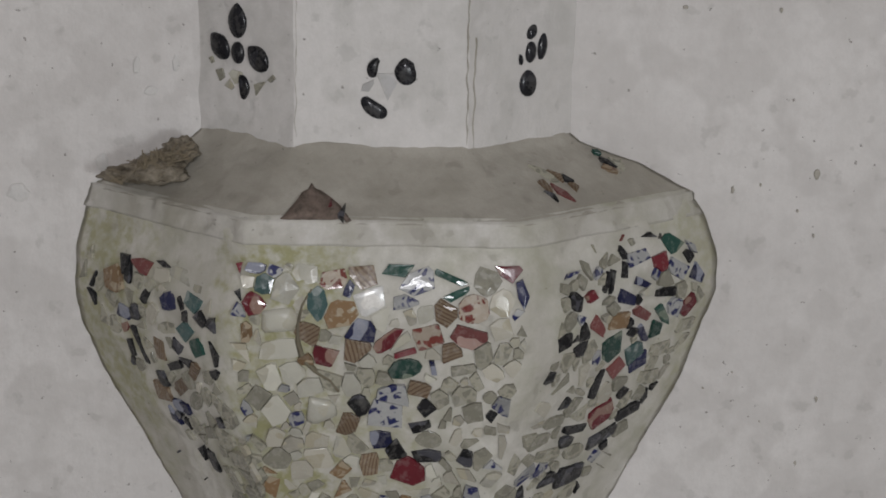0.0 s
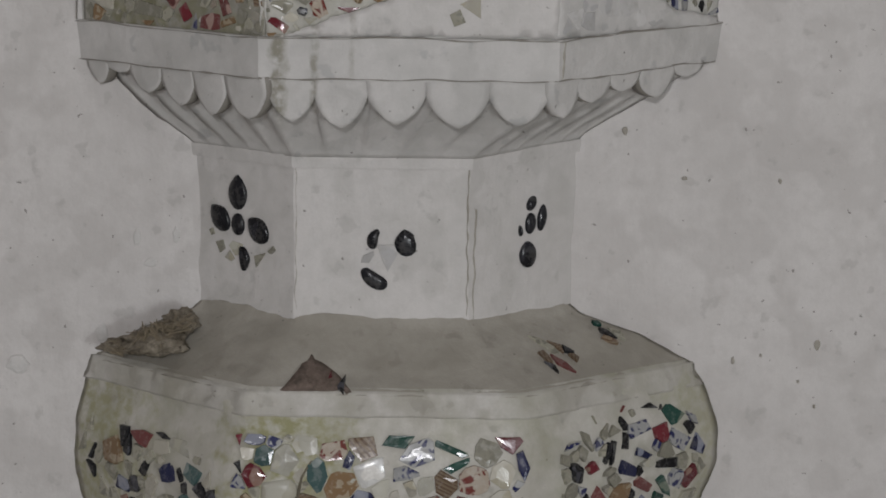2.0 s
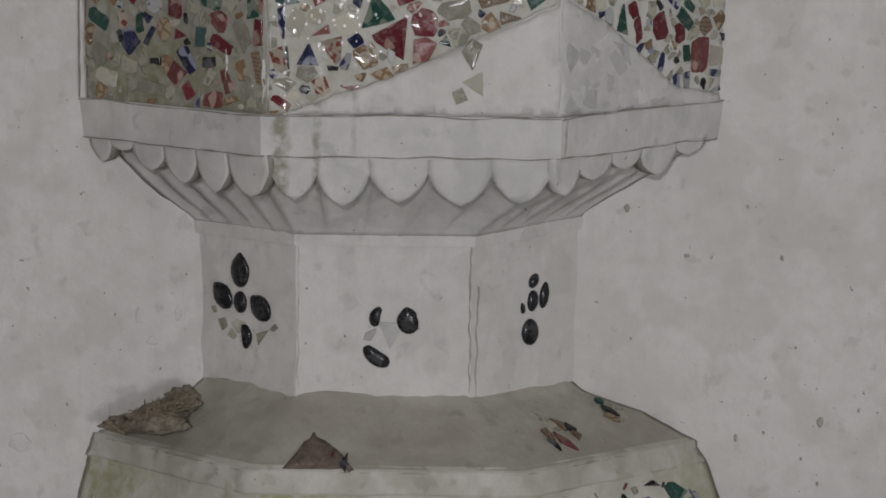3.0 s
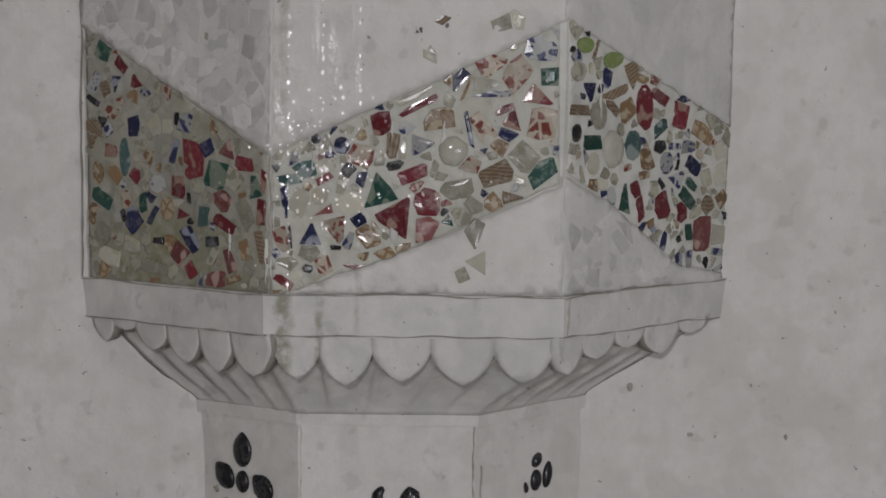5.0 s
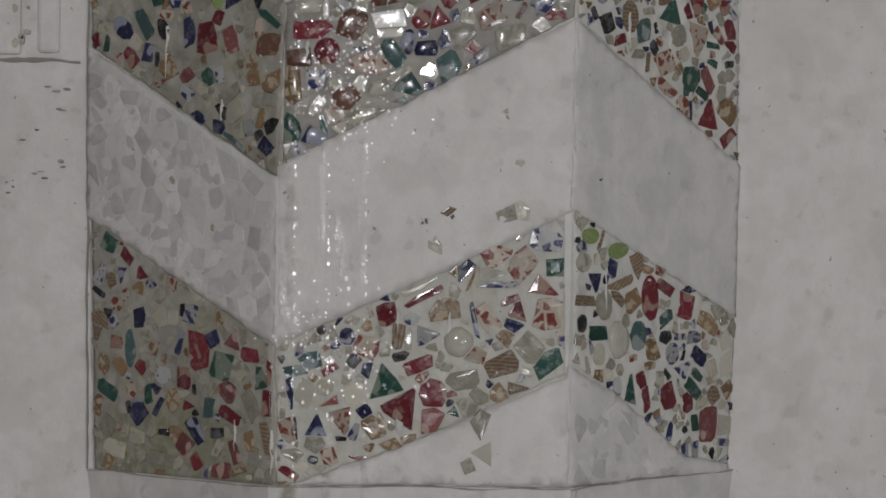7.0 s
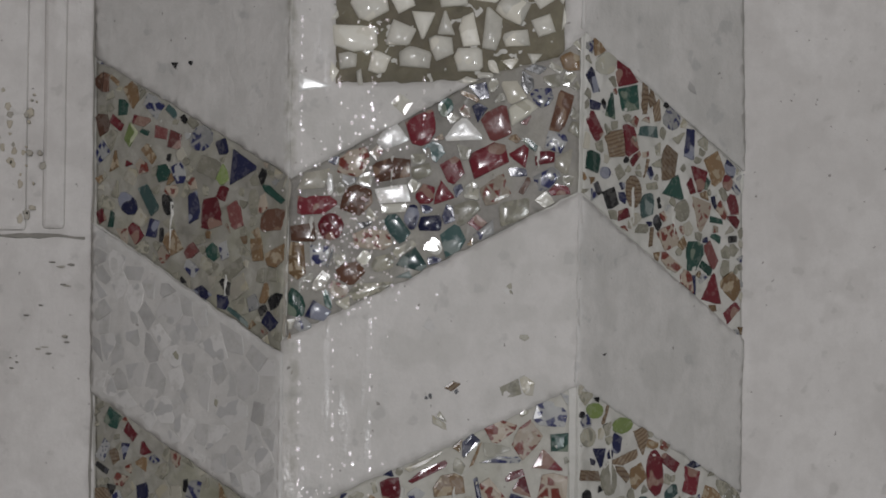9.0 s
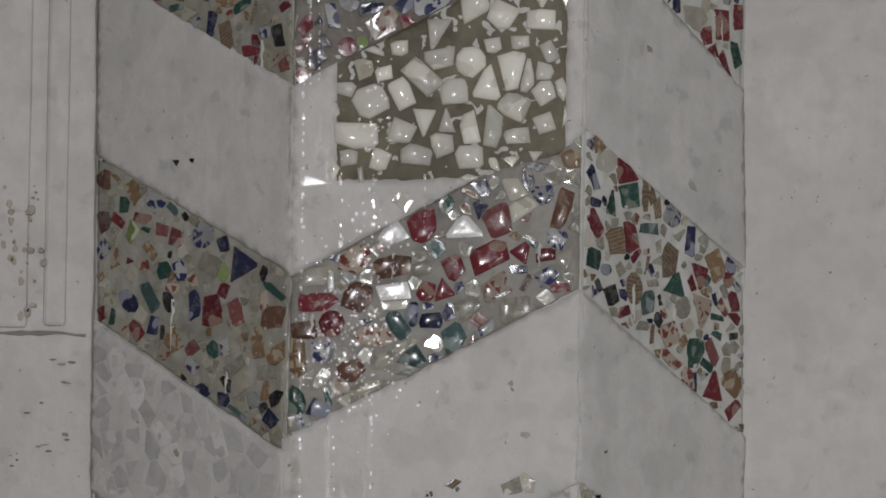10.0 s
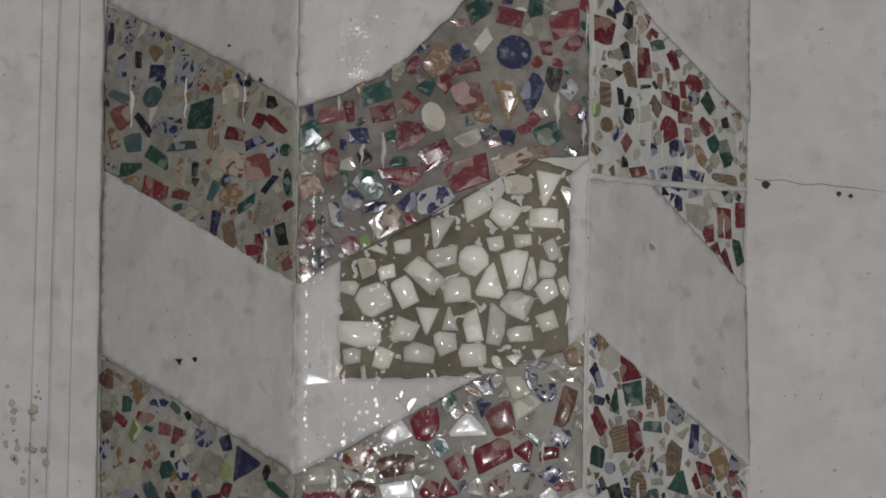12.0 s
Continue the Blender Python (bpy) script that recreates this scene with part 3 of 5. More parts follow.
    def lay(self, flat=False):
        for k in range(len(self.sites)):
            ring = self.outline(k)
            if len(ring) < 3:
                continue
            colour, s, z, r = self.sites[k]
            thick = (self.curved and r > 8) or colour in "WS" or (colour == "w" and r > 13)
            dome = r / 1000 * (0.04 if colour == "S" else random.uniform(0.05, 0.12) if self.curved and thick else 0.30 if thick else random.uniform(0.0, 0.02))
            high = 0.0014 if flat else random.uniform(0.0011, 0.0021)
            lean = (random.uniform(-0.05, 0.05), random.uniform(-0.05, 0.05)) if not (flat or colour == "S") else (0, 0)
            rows, tip = shard_mesh(mm(*ring), self.lift, high, dome, lean)
            nrm = self.profile.normal(self.face, s / 1000, z / 1000)
            bm = bmesh.new()

            def place(p):
                return self.profile.point(self.face, p[0], p[1]) + nrm * p[2]

            vs = [[bm.verts.new(place(p)) for p in row] for row in rows]
            n = len(ring)
            smooth = []
            for lvl, (a, b) in enumerate(zip(vs, vs[1:])):
                for i in range(n):
                    f = bm.faces.new((a[i], a[(i + 1) % n], b[(i + 1) % n], b[i]))
                    if thick and lvl > (0 if dome > 0.0015 else 1):
                        smooth.append(f)
            peak = bm.verts.new(place(tip))
            for i in range(n):
                f = bm.faces.new((vs[-1][i], vs[-1][(i + 1) % n], peak))
                if thick:
                    smooth.append(f)
            bmesh.ops.recalc_face_normals(bm, faces=bm.faces)
            for f in smooth:
                f.smooth = True
            me = bpy.data.meshes.new("shard")
            bm.to_mesh(me)
            bm.free()
            me.materials.append(GLAZE[colour])
            ob = new("shard", me)
            ob.parent = self.owner
            if self.loose:
                self.keep(ob)
        return self


PALE = "cGGoGGBpGGnb"

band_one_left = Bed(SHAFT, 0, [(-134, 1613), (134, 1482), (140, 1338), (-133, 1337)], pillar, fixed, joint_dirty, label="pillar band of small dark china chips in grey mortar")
put = band_one_left.put
put("g", -105, 1585, 23, 18, -26, "q"); put("r", -79, 1572, 19, 11, -35, "q"); put("r", -57, 1554, 14, 16, 107, "t"); put("B", -120, 1553, 22, 13, -123, "q"); put("s", -102, 1545, 15, 12, -63, "q")
put("n", -122, 1533, 22, 6, -26, "q"); put("o", -62, 1539, 16, 17, -179, "t"); put("b", -61, 1506, 21, 17, -88, "q"); put("s", -122, 1503, 16, 24, -104, "q"); put("s", -126, 1487, 15, 14, -91, "t")
put("r", -95, 1479, 18, 15, -8, "q"); put("t", -74, 1472, 39, 14, -86, "o"); put("o", -116, 1454, 23, 16, -80, "o"); put("o", -89, 1454, 20, 14, -43, "q"); put("r", -58, 1453, 16, 14, -33, "q")
put("g", -110, 1427, 32, 15, -20, "q"); put("p", -72, 1428, 18, 11, -82, "q"); put("b", -63, 1406, 24, 22, -57, "q"); put("n", -77, 1410, 12, 7, -69, "q"); put("g", -46, 1426, 20, 12, -86, "q")
put("b", -31, 1413, 23, 7, -123, "q"); put("o", -9, 1420, 24, 18, -90, "o"); put("r", 9, 1445, 23, 19, -86, "q"); put("B", -24, 1446, 18, 21, -90, "o"); put("r", 16, 1415, 17, 10, -1, "t")
put("b", 2, 1483, 24, 7, -111, "q"); put("B", 19, 1511, 21, 19, -5, "q"); put("n", 6, 1516, 13, 7, -87, "q"); put("r", 29, 1473, 37, 26, -90, "q"); put("b", 52, 1486, 18, 15, 25, "q")
put("g", 65, 1460, 32, 28, -100, "q"); put("k", 82, 1483, 19, 21, -42, "t"); put("r", 105, 1472, 24, 14, -5, "q"); put("G", 89, 1454, 20, 19, -42, "q"); put("g", 120, 1449, 23, 14, -90, "q")
put("r", 131, 1455, 23, 6, -94, "q"); put("G", 35, 1446, 16, 15, -105, "q"); put("n", 23, 1433, 12, 5, -86, "q"); put("k", 74, 1431, 26, 19, -34, "q"); put("r", 75, 1409, 30, 16, -25, "q")
put("G", 106, 1420, 29, 15, -61, "q"); put("r", 128, 1422, 31, 12, -87, "q"); put("t", 44, 1414, 21, 12, -102, "q"); put("b", 25, 1390, 32, 14, -52, "q"); put("n", 57, 1389, 20, 10, 6, "q")
put("s", 128, 1386, 34, 9, -76, "q"); put("k", 9, 1375, 21, 20, -44, "q"); put("r", 25, 1358, 18, 16, -56, "q"); put("k", 63, 1350, 27, 16, 2, "q"); put("o", 87, 1351, 21, 8, 23, "q")
put("k", 83, 1371, 25, 11, -67, "q"); put("o", 104, 1383, 22, 12, -68, "q"); put("n", -23, 1386, 15, 7, 1, "q"); put("c", -82, 1510, 20, 11, 28, "q"); put("G", -49, 1485, 13, 17, -71, "q")
put("c", -26, 1507, 20, 18, -65, "q"); put("c", -9, 1506, 15, 15, -90, "q"); put("G", -110, 1389, 21, 19, -33, "q"); put("c", -64, 1379, 22, 15, -13, "q"); put("c", -99, 1365, 32, 15, -8, "q")
put("G", -29, 1357, 39, 14, -5, "q")
band_one_left.fill(PALE, 2.6, 8.5, 2200, 80).lay()

band_one_front = Bed(SHAFT, 1, [(-149, 1483), (143, 1620), (146, 1456), (-20, 1380), (-146, 1335)], pillar, fixed, joint_damp, label="wet band of painted china chips")
put = band_one_front.put
put("B", 125, 1592, 34, 24, -3, "q"); put("b", 43, 1562, 25, 13, 44, "q"); put("o", 50, 1554, 31, 3, 69, "q"); put("o", 32, 1562, 13, 8, 60, "t"); put("p", 72, 1578, 33, 28, 39, "q")
put("p", 101, 1568, 32, 22, 47, "q"); put("B", 73, 1547, 43, 7, -0, "q"); put("w", 69, 1556, 29, 15, -10, "q"); put("g", 133, 1565, 19, 21, 4, "q"); put("r", 124, 1543, 27, 20, -26, "t")
put("r", 2, 1535, 45, 8, 25, "q"); put("r", -37, 1515, 22, 23, 16, "q"); put("o", 24, 1521, 31, 21, 8, "q"); put("b", 53, 1509, 35, 5, -78, "q"); put("p", 67, 1513, 29, 18, -52, "q")
put("r", 89, 1530, 21, 9, 17, "q"); put("r", 95, 1519, 15, 27, -162, "t"); put("p", 129, 1517, 29, 30, -11, "q"); put("B", 6, 1495, 22, 21, 7, "t"); put("w", 37, 1488, 29, 29, 3, "o")
put("G", 108, 1482, 33, 24, -44, "q"); put("g", 128, 1468, 34, 19, 32, "q"); put("s", 82, 1464, 31, 20, 22, "q"); put("G", 42, 1451, 36, 19, 10, "q"); put("o", 79, 1435, 18, 19, 42, "q")
put("s", 98, 1441, 21, 13, 1, "t"); put("r", -4, 1463, 34, 13, 23, "q"); put("g", -33, 1443, 29, 35, -16, "t"); put("r", -24, 1420, 33, 41, 178, "t"); put("r", 12, 1435, 27, 24, -12, "q")
put("r", 31, 1434, 11, 7, 15, "q"); put("k", 11, 1407, 23, 24, -7, "q"); put("G", 47, 1419, 22, 20, 21, "q"); put("g", 35, 1415, 13, 10, -37, "t"); put("b", -77, 1493, 16, 16, 1, "o")
put("p", -57, 1482, 25, 22, -20, "q"); put("s", -26, 1493, 27, 13, -91, "q"); put("c", -14, 1491, 23, 6, -92, "q"); put("t", -116, 1467, 27, 15, 17, "q"); put("t", -127, 1457, 26, 9, 7, "q")
put("k", -94, 1458, 21, 7, 34, "q"); put("c", -99, 1440, 17, 16, 15, "o"); put("k", -94, 1424, 20, 9, -157, "t"); put("c", -68, 1434, 24, 21, 15, "q"); put("b", -134, 1435, 33, 6, -85, "q")
put("c", -119, 1434, 17, 25, -20, "q"); put("p", -136, 1396, 25, 16, -69, "q"); put("n", -128, 1398, 23, 3, -85, "q"); put("b", -107, 1401, 21, 21, 88, "t"); put("p", -80, 1404, 29, 22, -72, "t")
put("o", -48, 1399, 18, 23, 39, "q"); put("B", -68, 1396, 18, 9, 73, "q"); put("n", -81, 1388, 12, 5, 1, "q"); put("p", -93, 1369, 21, 13, -73, "q"); put("r", -63, 1367, 20, 14, 160, "t")
put("o", -31, 1381, 20, 15, 23, "q"); put("o", -12, 1389, 15, 8, 16, "q"); put("r", -133, 1351, 22, 8, -31, "q"); put("c", -5, 1543, 41, 6, 25, "q")
band_one_front.fill(PALE, 2.6, 8.5, 2200, 80).lay()

band_one_right = Bed(SHAFT, 2, [(-127, 1625), (132, 1510), (127, 1352), (56, 1362), (-62, 1436), (-123, 1466)], pillar, fixed, joint, label="band of china chips with green and maroon pieces")
put = band_one_right.put
put("l", -104, 1598, 24, 15, 0, "o"); put("s", -88, 1592, 20, 3, 70, "q"); put("l", -61, 1582, 30, 15, 6, "o"); put("G", -113, 1570, 21, 19, 3, "o"); put("s", -31, 1569, 31, 18, -58, "q")
put("o", -17, 1563, 21, 9, -18, "q"); put("b", -94, 1549, 20, 17, -85, "t"); put("s", -57, 1547, 35, 10, 19, "q"); put("s", -59, 1534, 23, 11, -38, "q"); put("s", -109, 1531, 29, 13, -1, "q")
put("G", -79, 1528, 35, 21, -88, "o"); put("o", -35, 1529, 24, 20, 28, "q"); put("r", -9, 1533, 47, 23, -85, "o"); put("r", 15, 1544, 28, 12, -26, "q"); put("r", 46, 1523, 29, 21, -98, "q")
put("t", 14, 1508, 29, 12, 36, "q"); put("o", 84, 1506, 37, 15, -29, "q"); put("n", -112, 1508, 18, 12, -99, "o"); put("g", -88, 1496, 24, 16, -1, "q"); put("w", -56, 1490, 39, 28, -80, "o")
put("t", -26, 1494, 30, 21, -87, "o"); put("o", -3, 1479, 18, 21, 22, "q"); put("o", -6, 1462, 15, 8, 3, "q"); put("B", 29, 1474, 23, 19, -87, "o"); put("B", 41, 1491, 18, 9, -1, "q")
put("B", 62, 1490, 20, 12, -1, "q"); put("b", 72, 1470, 24, 15, -26, "q"); put("B", 48, 1454, 16, 25, -74, "t"); put("n", 21, 1452, 13, 7, -42, "q"); put("g", 64, 1434, 27, 13, -42, "q")
put("g", 71, 1449, 19, 8, -36, "q"); put("r", -19, 1447, 20, 11, -64, "q"); put("r", -11, 1427, 26, 9, -77, "q"); put("B", -58, 1441, 20, 13, -88, "o"); put("g", -36, 1438, 30, 17, 87, "t")
put("r", 24, 1428, 28, 20, -78, "q"); put("r", 55, 1421, 22, 17, -78, "q"); put("b", 28, 1391, 22, 8, -106, "q"); put("g", 68, 1398, 20, 10, -82, "q"); put("B", 70, 1369, 22, 10, -82, "q")
put("k", 90, 1396, 34, 22, -87, "q"); put("c", 118, 1394, 23, 22, -87, "q"); put("B", 117, 1375, 18, 8, -8, "q"); put("B", 118, 1356, 19, 7, 25, "q"); put("c", 116, 1485, 19, 19, -73, "q")
put("c", 117, 1461, 21, 19, -74, "q"); put("s", 98, 1427, 19, 17, -51, "q"); put("o", 121, 1433, 18, 15, -56, "q"); put("c", 94, 1456, 19, 14, -73, "q"); put("c", -85, 1476, 23, 17, -92, "o")
band_one_right.fill(PALE, 2.6, 8.5, 2200, 80).lay()

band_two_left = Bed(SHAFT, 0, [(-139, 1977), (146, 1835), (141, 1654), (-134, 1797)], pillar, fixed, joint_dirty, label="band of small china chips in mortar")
put = band_two_left.put
put("m", -134, 1950, 24, 16, -84, "q"); put("m", -122, 1948, 21, 8, -95, "q"); put("o", -84, 1934, 27, 19, -54, "q"); put("o", -108, 1950, 15, 5, -39, "q"); put("g", -96, 1920, 16, 13, 82, "q")
put("B", -51, 1920, 25, 17, -35, "q"); put("t", -21, 1910, 16, 7, -42, "q"); put("n", -4, 1902, 10, 6, -51, "q"); put("m", -127, 1905, 21, 16, -67, "q"); put("r", -105, 1904, 18, 9, -32, "q")
put("r", -69, 1904, 25, 9, -12, "q"); put("g", -62, 1892, 14, 5, -16, "q"); put("l", -84, 1889, 19, 14, 58, "q"); put("k", -37, 1889, 18, 12, -19, "q"); put("k", -17, 1880, 19, 16, -14, "q")
put("B", 22, 1881, 31, 24, 16, "o"); put("b", 52, 1869, 16, 13, -71, "q"); put("b", 84, 1847, 32, 33, -4, "t"); put("B", -127, 1873, 21, 19, -59, "q"); put("o", -55, 1868, 23, 10, -43, "q")
put("g", -34, 1847, 19, 16, -73, "q"); put("B", -9, 1844, 21, 15, -75, "q"); put("G", 37, 1847, 34, 19, -18, "q"); put("l", 52, 1839, 19, 16, -49, "q"); put("r", 55, 1822, 14, 14, -27, "q")
put("r", -84, 1858, 10, 7, -3, "t"); put("c", -81, 1846, 18, 16, -29, "q"); put("b", -85, 1816, 32, 18, -35, "o"); put("t", -56, 1819, 34, 15, -54, "q"); put("n", -26, 1812, 24, 13, -63, "o")
put("b", 13, 1809, 30, 15, -80, "q"); put("r", 40, 1799, 32, 29, -82, "q"); put("k", 73, 1799, 29, 18, -72, "q"); put("G", 99, 1810, 28, 13, -83, "o"); put("g", 128, 1816, 33, 8, -33, "q")
put("m", 127, 1790, 29, 22, -8, "q"); put("r", -125, 1804, 17, 11, -64, "q"); put("g", -109, 1799, 18, 7, -102, "q"); put("r", -74, 1785, 25, 15, -47, "q"); put("b", -48, 1787, 19, 13, -104, "q")
put("n", -33, 1780, 15, 5, -91, "q"); put("o", -17, 1773, 24, 21, -63, "q"); put("k", 11, 1762, 19, 12, 35, "q"); put("G", 23, 1773, 16, 11, 9, "q"); put("g", 42, 1759, 18, 14, -56, "q")
put("B", 58, 1763, 19, 12, -73, "q"); put("o", 104, 1763, 33, 13, -78, "q"); put("o", 132, 1753, 25, 18, 28, "q"); put("B", 12, 1744, 20, 13, -36, "q"); put("G", 73, 1741, 27, 13, 31, "q")
put("c", 82, 1722, 26, 17, 28, "q"); put("n", 130, 1706, 13, 14, -63, "q"); put("b", 126, 1686, 18, 14, -38, "q"); put("B", 102, 1705, 16, 13, -68, "q"); put("t", 81, 1692, 33, 5, -32, "q")
band_two_left.fill(PALE, 2.6, 8.5, 2200, 80).lay()

band_two_front = Bed(SHAFT, 1, [(-147, 1832), (-16, 1902), (53, 1940), (125, 1959), (148, 1983), (148, 1821), (-146, 1666)], pillar, fixed, joint_wet, label="wet glittering band of large china chips", curved=True)
put = band_two_front.put
put("S", -45, 1877, 29, 26, 18, "q"); put("r", -14, 1888, 37, 26, -89, "o"); put("g", 10, 1907, 18, 13, -89, "o"); put("o", 37, 1917, 19, 5, -25, "q"); put("S", 29, 1885, 22, 36, 94, "t")
put("k", 63, 1891, 28, 27, 25, "q"); put("w", 91, 1897, 32, 29, -43, "q"); put("k", 92, 1896, 10, 10, -26, "q"); put("m", 130, 1904, 42, 15, 74, "q"); put("p", -83, 1849, 25, 27, -13, "q")
put("c", -125, 1832, 30, 21, 0, "q"); put("S", -106, 1827, 17, 6, -84, "q"); put("m", -42, 1842, 35, 19, 5, "q"); put("t", -1, 1862, 17, 15, -44, "q"); put("r", 18, 1843, 21, 25, 29, "q")
put("r", 55, 1852, 40, 23, 22, "q"); put("g", 98, 1869, 17, 7, -33, "q"); put("r", 90, 1861, 20, 19, 56, "t"); put("r", 116, 1855, 21, 13, 10, "q"); put("c", 134, 1853, 22, 20, 56, "t")
put("r", -122, 1807, 35, 16, 5, "q"); put("m", -79, 1810, 25, 25, -20, "q"); put("S", -40, 1816, 32, 15, 6, "q"); put("w", -39, 1803, 25, 9, 3, "q"); put("r", -8, 1817, 17, 17, -37, "q")
put("r", 7, 1815, 19, 19, -136, "t"); put("p", 63, 1821, 26, 21, 27, "q"); put("b", 86, 1840, 17, 8, 4, "q"); put("m", 94, 1827, 16, 5, 61, "q"); put("B", 116, 1833, 28, 16, 27, "q")
put("r", 128, 1822, 21, 10, 2, "q"); put("w", 115, 1811, 15, 14, 46, "q"); put("G", 35, 1799, 25, 21, 24, "q"); put("G", 84, 1801, 29, 19, 12, "q"); put("r", -104, 1784, 23, 23, 8, "o")
put("m", -132, 1778, 23, 19, 8, "q"); put("t", -37, 1783, 27, 16, -48, "q"); put("b", -2, 1788, 23, 15, 8, "q"); put("p", -61, 1770, 37, 17, -4, "q"); put("t", 22, 1768, 23, 29, 20, "q")
put("w", 3, 1762, 14, 17, 65, "q"); put("r", 46, 1788, 20, 11, -33, "q"); put("B", 54, 1779, 22, 13, 27, "q"); put("t", -17, 1746, 29, 30, -29, "t"); put("t", -20, 1732, 27, 12, 22, "q")
put("B", -114, 1754, 18, 18, 0, "q"); put("n", -104, 1752, 18, 3, -107, "q"); put("o", -139, 1746, 34, 21, -88, "q"); put("m", -83, 1736, 26, 21, 16, "q"); put("w", -69, 1751, 13, 10, 60, "q")
put("G", -61, 1716, 42, 21, 2, "q"); put("g", -139, 1704, 28, 18, -66, "o"); put("b", -113, 1696, 21, 18, -33, "q"); put("g", -105, 1708, 21, 6, -76, "o"); put("g", -93, 1687, 7, 6, -34, "o")
put("w", -85, 1702, 16, 17, 25, "q"); put("g", -119, 1674, 15, 8, 13, "o"); put("c", -114, 1727, 18, 12, 57, "q"); put("B", -125, 1679, 25, 11, 136, "q"); put("G", -28, 1761, 22, 8, 24, "q")
put("G", -13, 1841, 21, 13, 16, "q"); put("G", -11, 1910, 20, 6, 9, "q")
band_two_front.fill(PALE, 4.5, 10, 2200, 45).lay()

band_two_right = Bed(SHAFT, 2, [(-125, 1988), (128, 1858), (128, 1675), (-126, 1820)], pillar, fixed, joint, label="band of china chips in white mortar")
put = band_two_right.put
put("o", -105, 1974, 18, 15, 15, "q"); put("w", -94, 1956, 30, 21, 17, "o"); put("b", -114, 1935, 26, 11, -57, "q"); put("b", -110, 1912, 14, 9, -8, "q"); put("r", -63, 1949, 35, 25, 10, "q")
put("g", -57, 1922, 30, 25, 10, "q"); put("g", -86, 1913, 25, 14, 85, "t"); put("s", -34, 1926, 34, 10, -92, "q"); put("s", -23, 1925, 23, 10, -82, "q"); put("s", -14, 1915, 26, 10, -83, "q")
put("B", 10, 1907, 26, 23, 11, "o"); put("r", -110, 1890, 31, 15, -51, "q"); put("s", -78, 1873, 26, 27, 11, "q"); put("r", -55, 1877, 33, 18, -75, "q"); put("r", -48, 1862, 19, 7, 47, "q")
put("t", -27, 1890, 31, 10, 1, "q"); put("s", 6, 1858, 36, 21, -100, "q"); put("b", 39, 1881, 31, 14, -97, "q"); put("o", 80, 1857, 33, 25, -62, "q"); put("g", -111, 1854, 21, 18, -93, "q")
put("b", -93, 1843, 12, 15, -89, "o"); put("G", -72, 1845, 14, 12, -56, "q"); put("n", -85, 1818, 22, 16, -71, "q"); put("n", -104, 1826, 15, 7, -65, "q"); put("s", -49, 1826, 34, 22, -83, "o")
put("G", -20, 1833, 16, 7, 10, "q"); put("s", -30, 1851, 20, 3, 73, "q"); put("g", 17, 1835, 25, 32, 80, "t"); put("r", 57, 1843, 24, 33, -100, "t"); put("r", 41, 1836, 15, 8, -56, "q")
put("g", 66, 1841, 13, 8, -114, "q"); put("r", 102, 1844, 17, 14, -83, "o"); put("r", 112, 1819, 24, 14, -74, "q"); put("r", 112, 1804, 17, 10, -40, "q"); put("t", -28, 1812, 24, 20, -83, "q")
put("n", -9, 1816, 12, 5, -72, "q"); put("G", 28, 1810, 23, 23, -61, "o"); put("p", 60, 1806, 33, 33, -98, "t"); put("b", 80, 1822, 15, 5, -75, "q"); put("r", -64, 1801, 16, 9, 18, "q")
put("s", -21, 1780, 19, 5, -98, "q"); put("p", 7, 1780, 28, 23, 24, "q"); put("g", 83, 1803, 22, 7, -8, "q"); put("g", 84, 1784, 15, 6, -19, "q"); put("n", 111, 1784, 12, 8, 3, "q")
put("g", 48, 1763, 28, 26, -80, "q"); put("g", 66, 1750, 22, 9, -29, "q"); put("k", 76, 1764, 25, 14, -52, "q"); put("p", 10, 1754, 33, 13, -27, "q"); put("p", 36, 1731, 25, 21, -43, "q")
put("b", 48, 1733, 20, 5, -87, "q"); put("r", 78, 1729, 30, 29, 83, "t"); put("o", 109, 1733, 24, 27, 46, "q"); put("r", 110, 1704, 25, 12, 38, "q")
band_two_right.fill(PALE, 2.6, 8.5, 2200, 80).lay()

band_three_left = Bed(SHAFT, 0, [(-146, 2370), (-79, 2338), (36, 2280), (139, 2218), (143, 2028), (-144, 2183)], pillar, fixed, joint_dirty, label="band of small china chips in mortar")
put = band_three_left.put
put("b", -136, 2335, 25, 8, -88, "q"); put("b", -117, 2297, 25, 15, -88, "q"); put("n", -94, 2300, 18, 8, -93, "q"); put("o", -65, 2305, 17, 13, -52, "q"); put("b", -63, 2279, 22, 19, -3, "q")
put("B", -22, 2276, 40, 32, -88, "o"); put("p", 9, 2261, 25, 21, -82, "o"); put("t", -121, 2263, 35, 11, -25, "q"); put("t", -70, 2255, 26, 20, 18, "o"); put("k", -116, 2239, 31, 22, -61, "q")
put("n", -83, 2227, 32, 9, -48, "q"); put("g", 4, 2224, 35, 31, -2, "q"); put("B", -44, 2215, 45, 15, -15, "q"); put("B", -41, 2226, 29, 6, -10, "q"); put("s", 64, 2223, 17, 12, 73, "q")
put("r", 88, 2209, 16, 14, 61, "q"); put("r", 112, 2201, 33, 9, -39, "q"); put("r", 53, 2198, 25, 14, -14, "q"); put("b", 81, 2186, 28, 10, 10, "q"); put("o", -127, 2216, 26, 12, -64, "q")
put("t", -98, 2206, 25, 19, 10, "q"); put("t", -25, 2194, 41, 9, -4, "q"); put("g", -61, 2188, 37, 15, -36, "q"); put("s", 23, 2197, 25, 15, -84, "o"); put("p", 50, 2168, 34, 22, -17, "q")
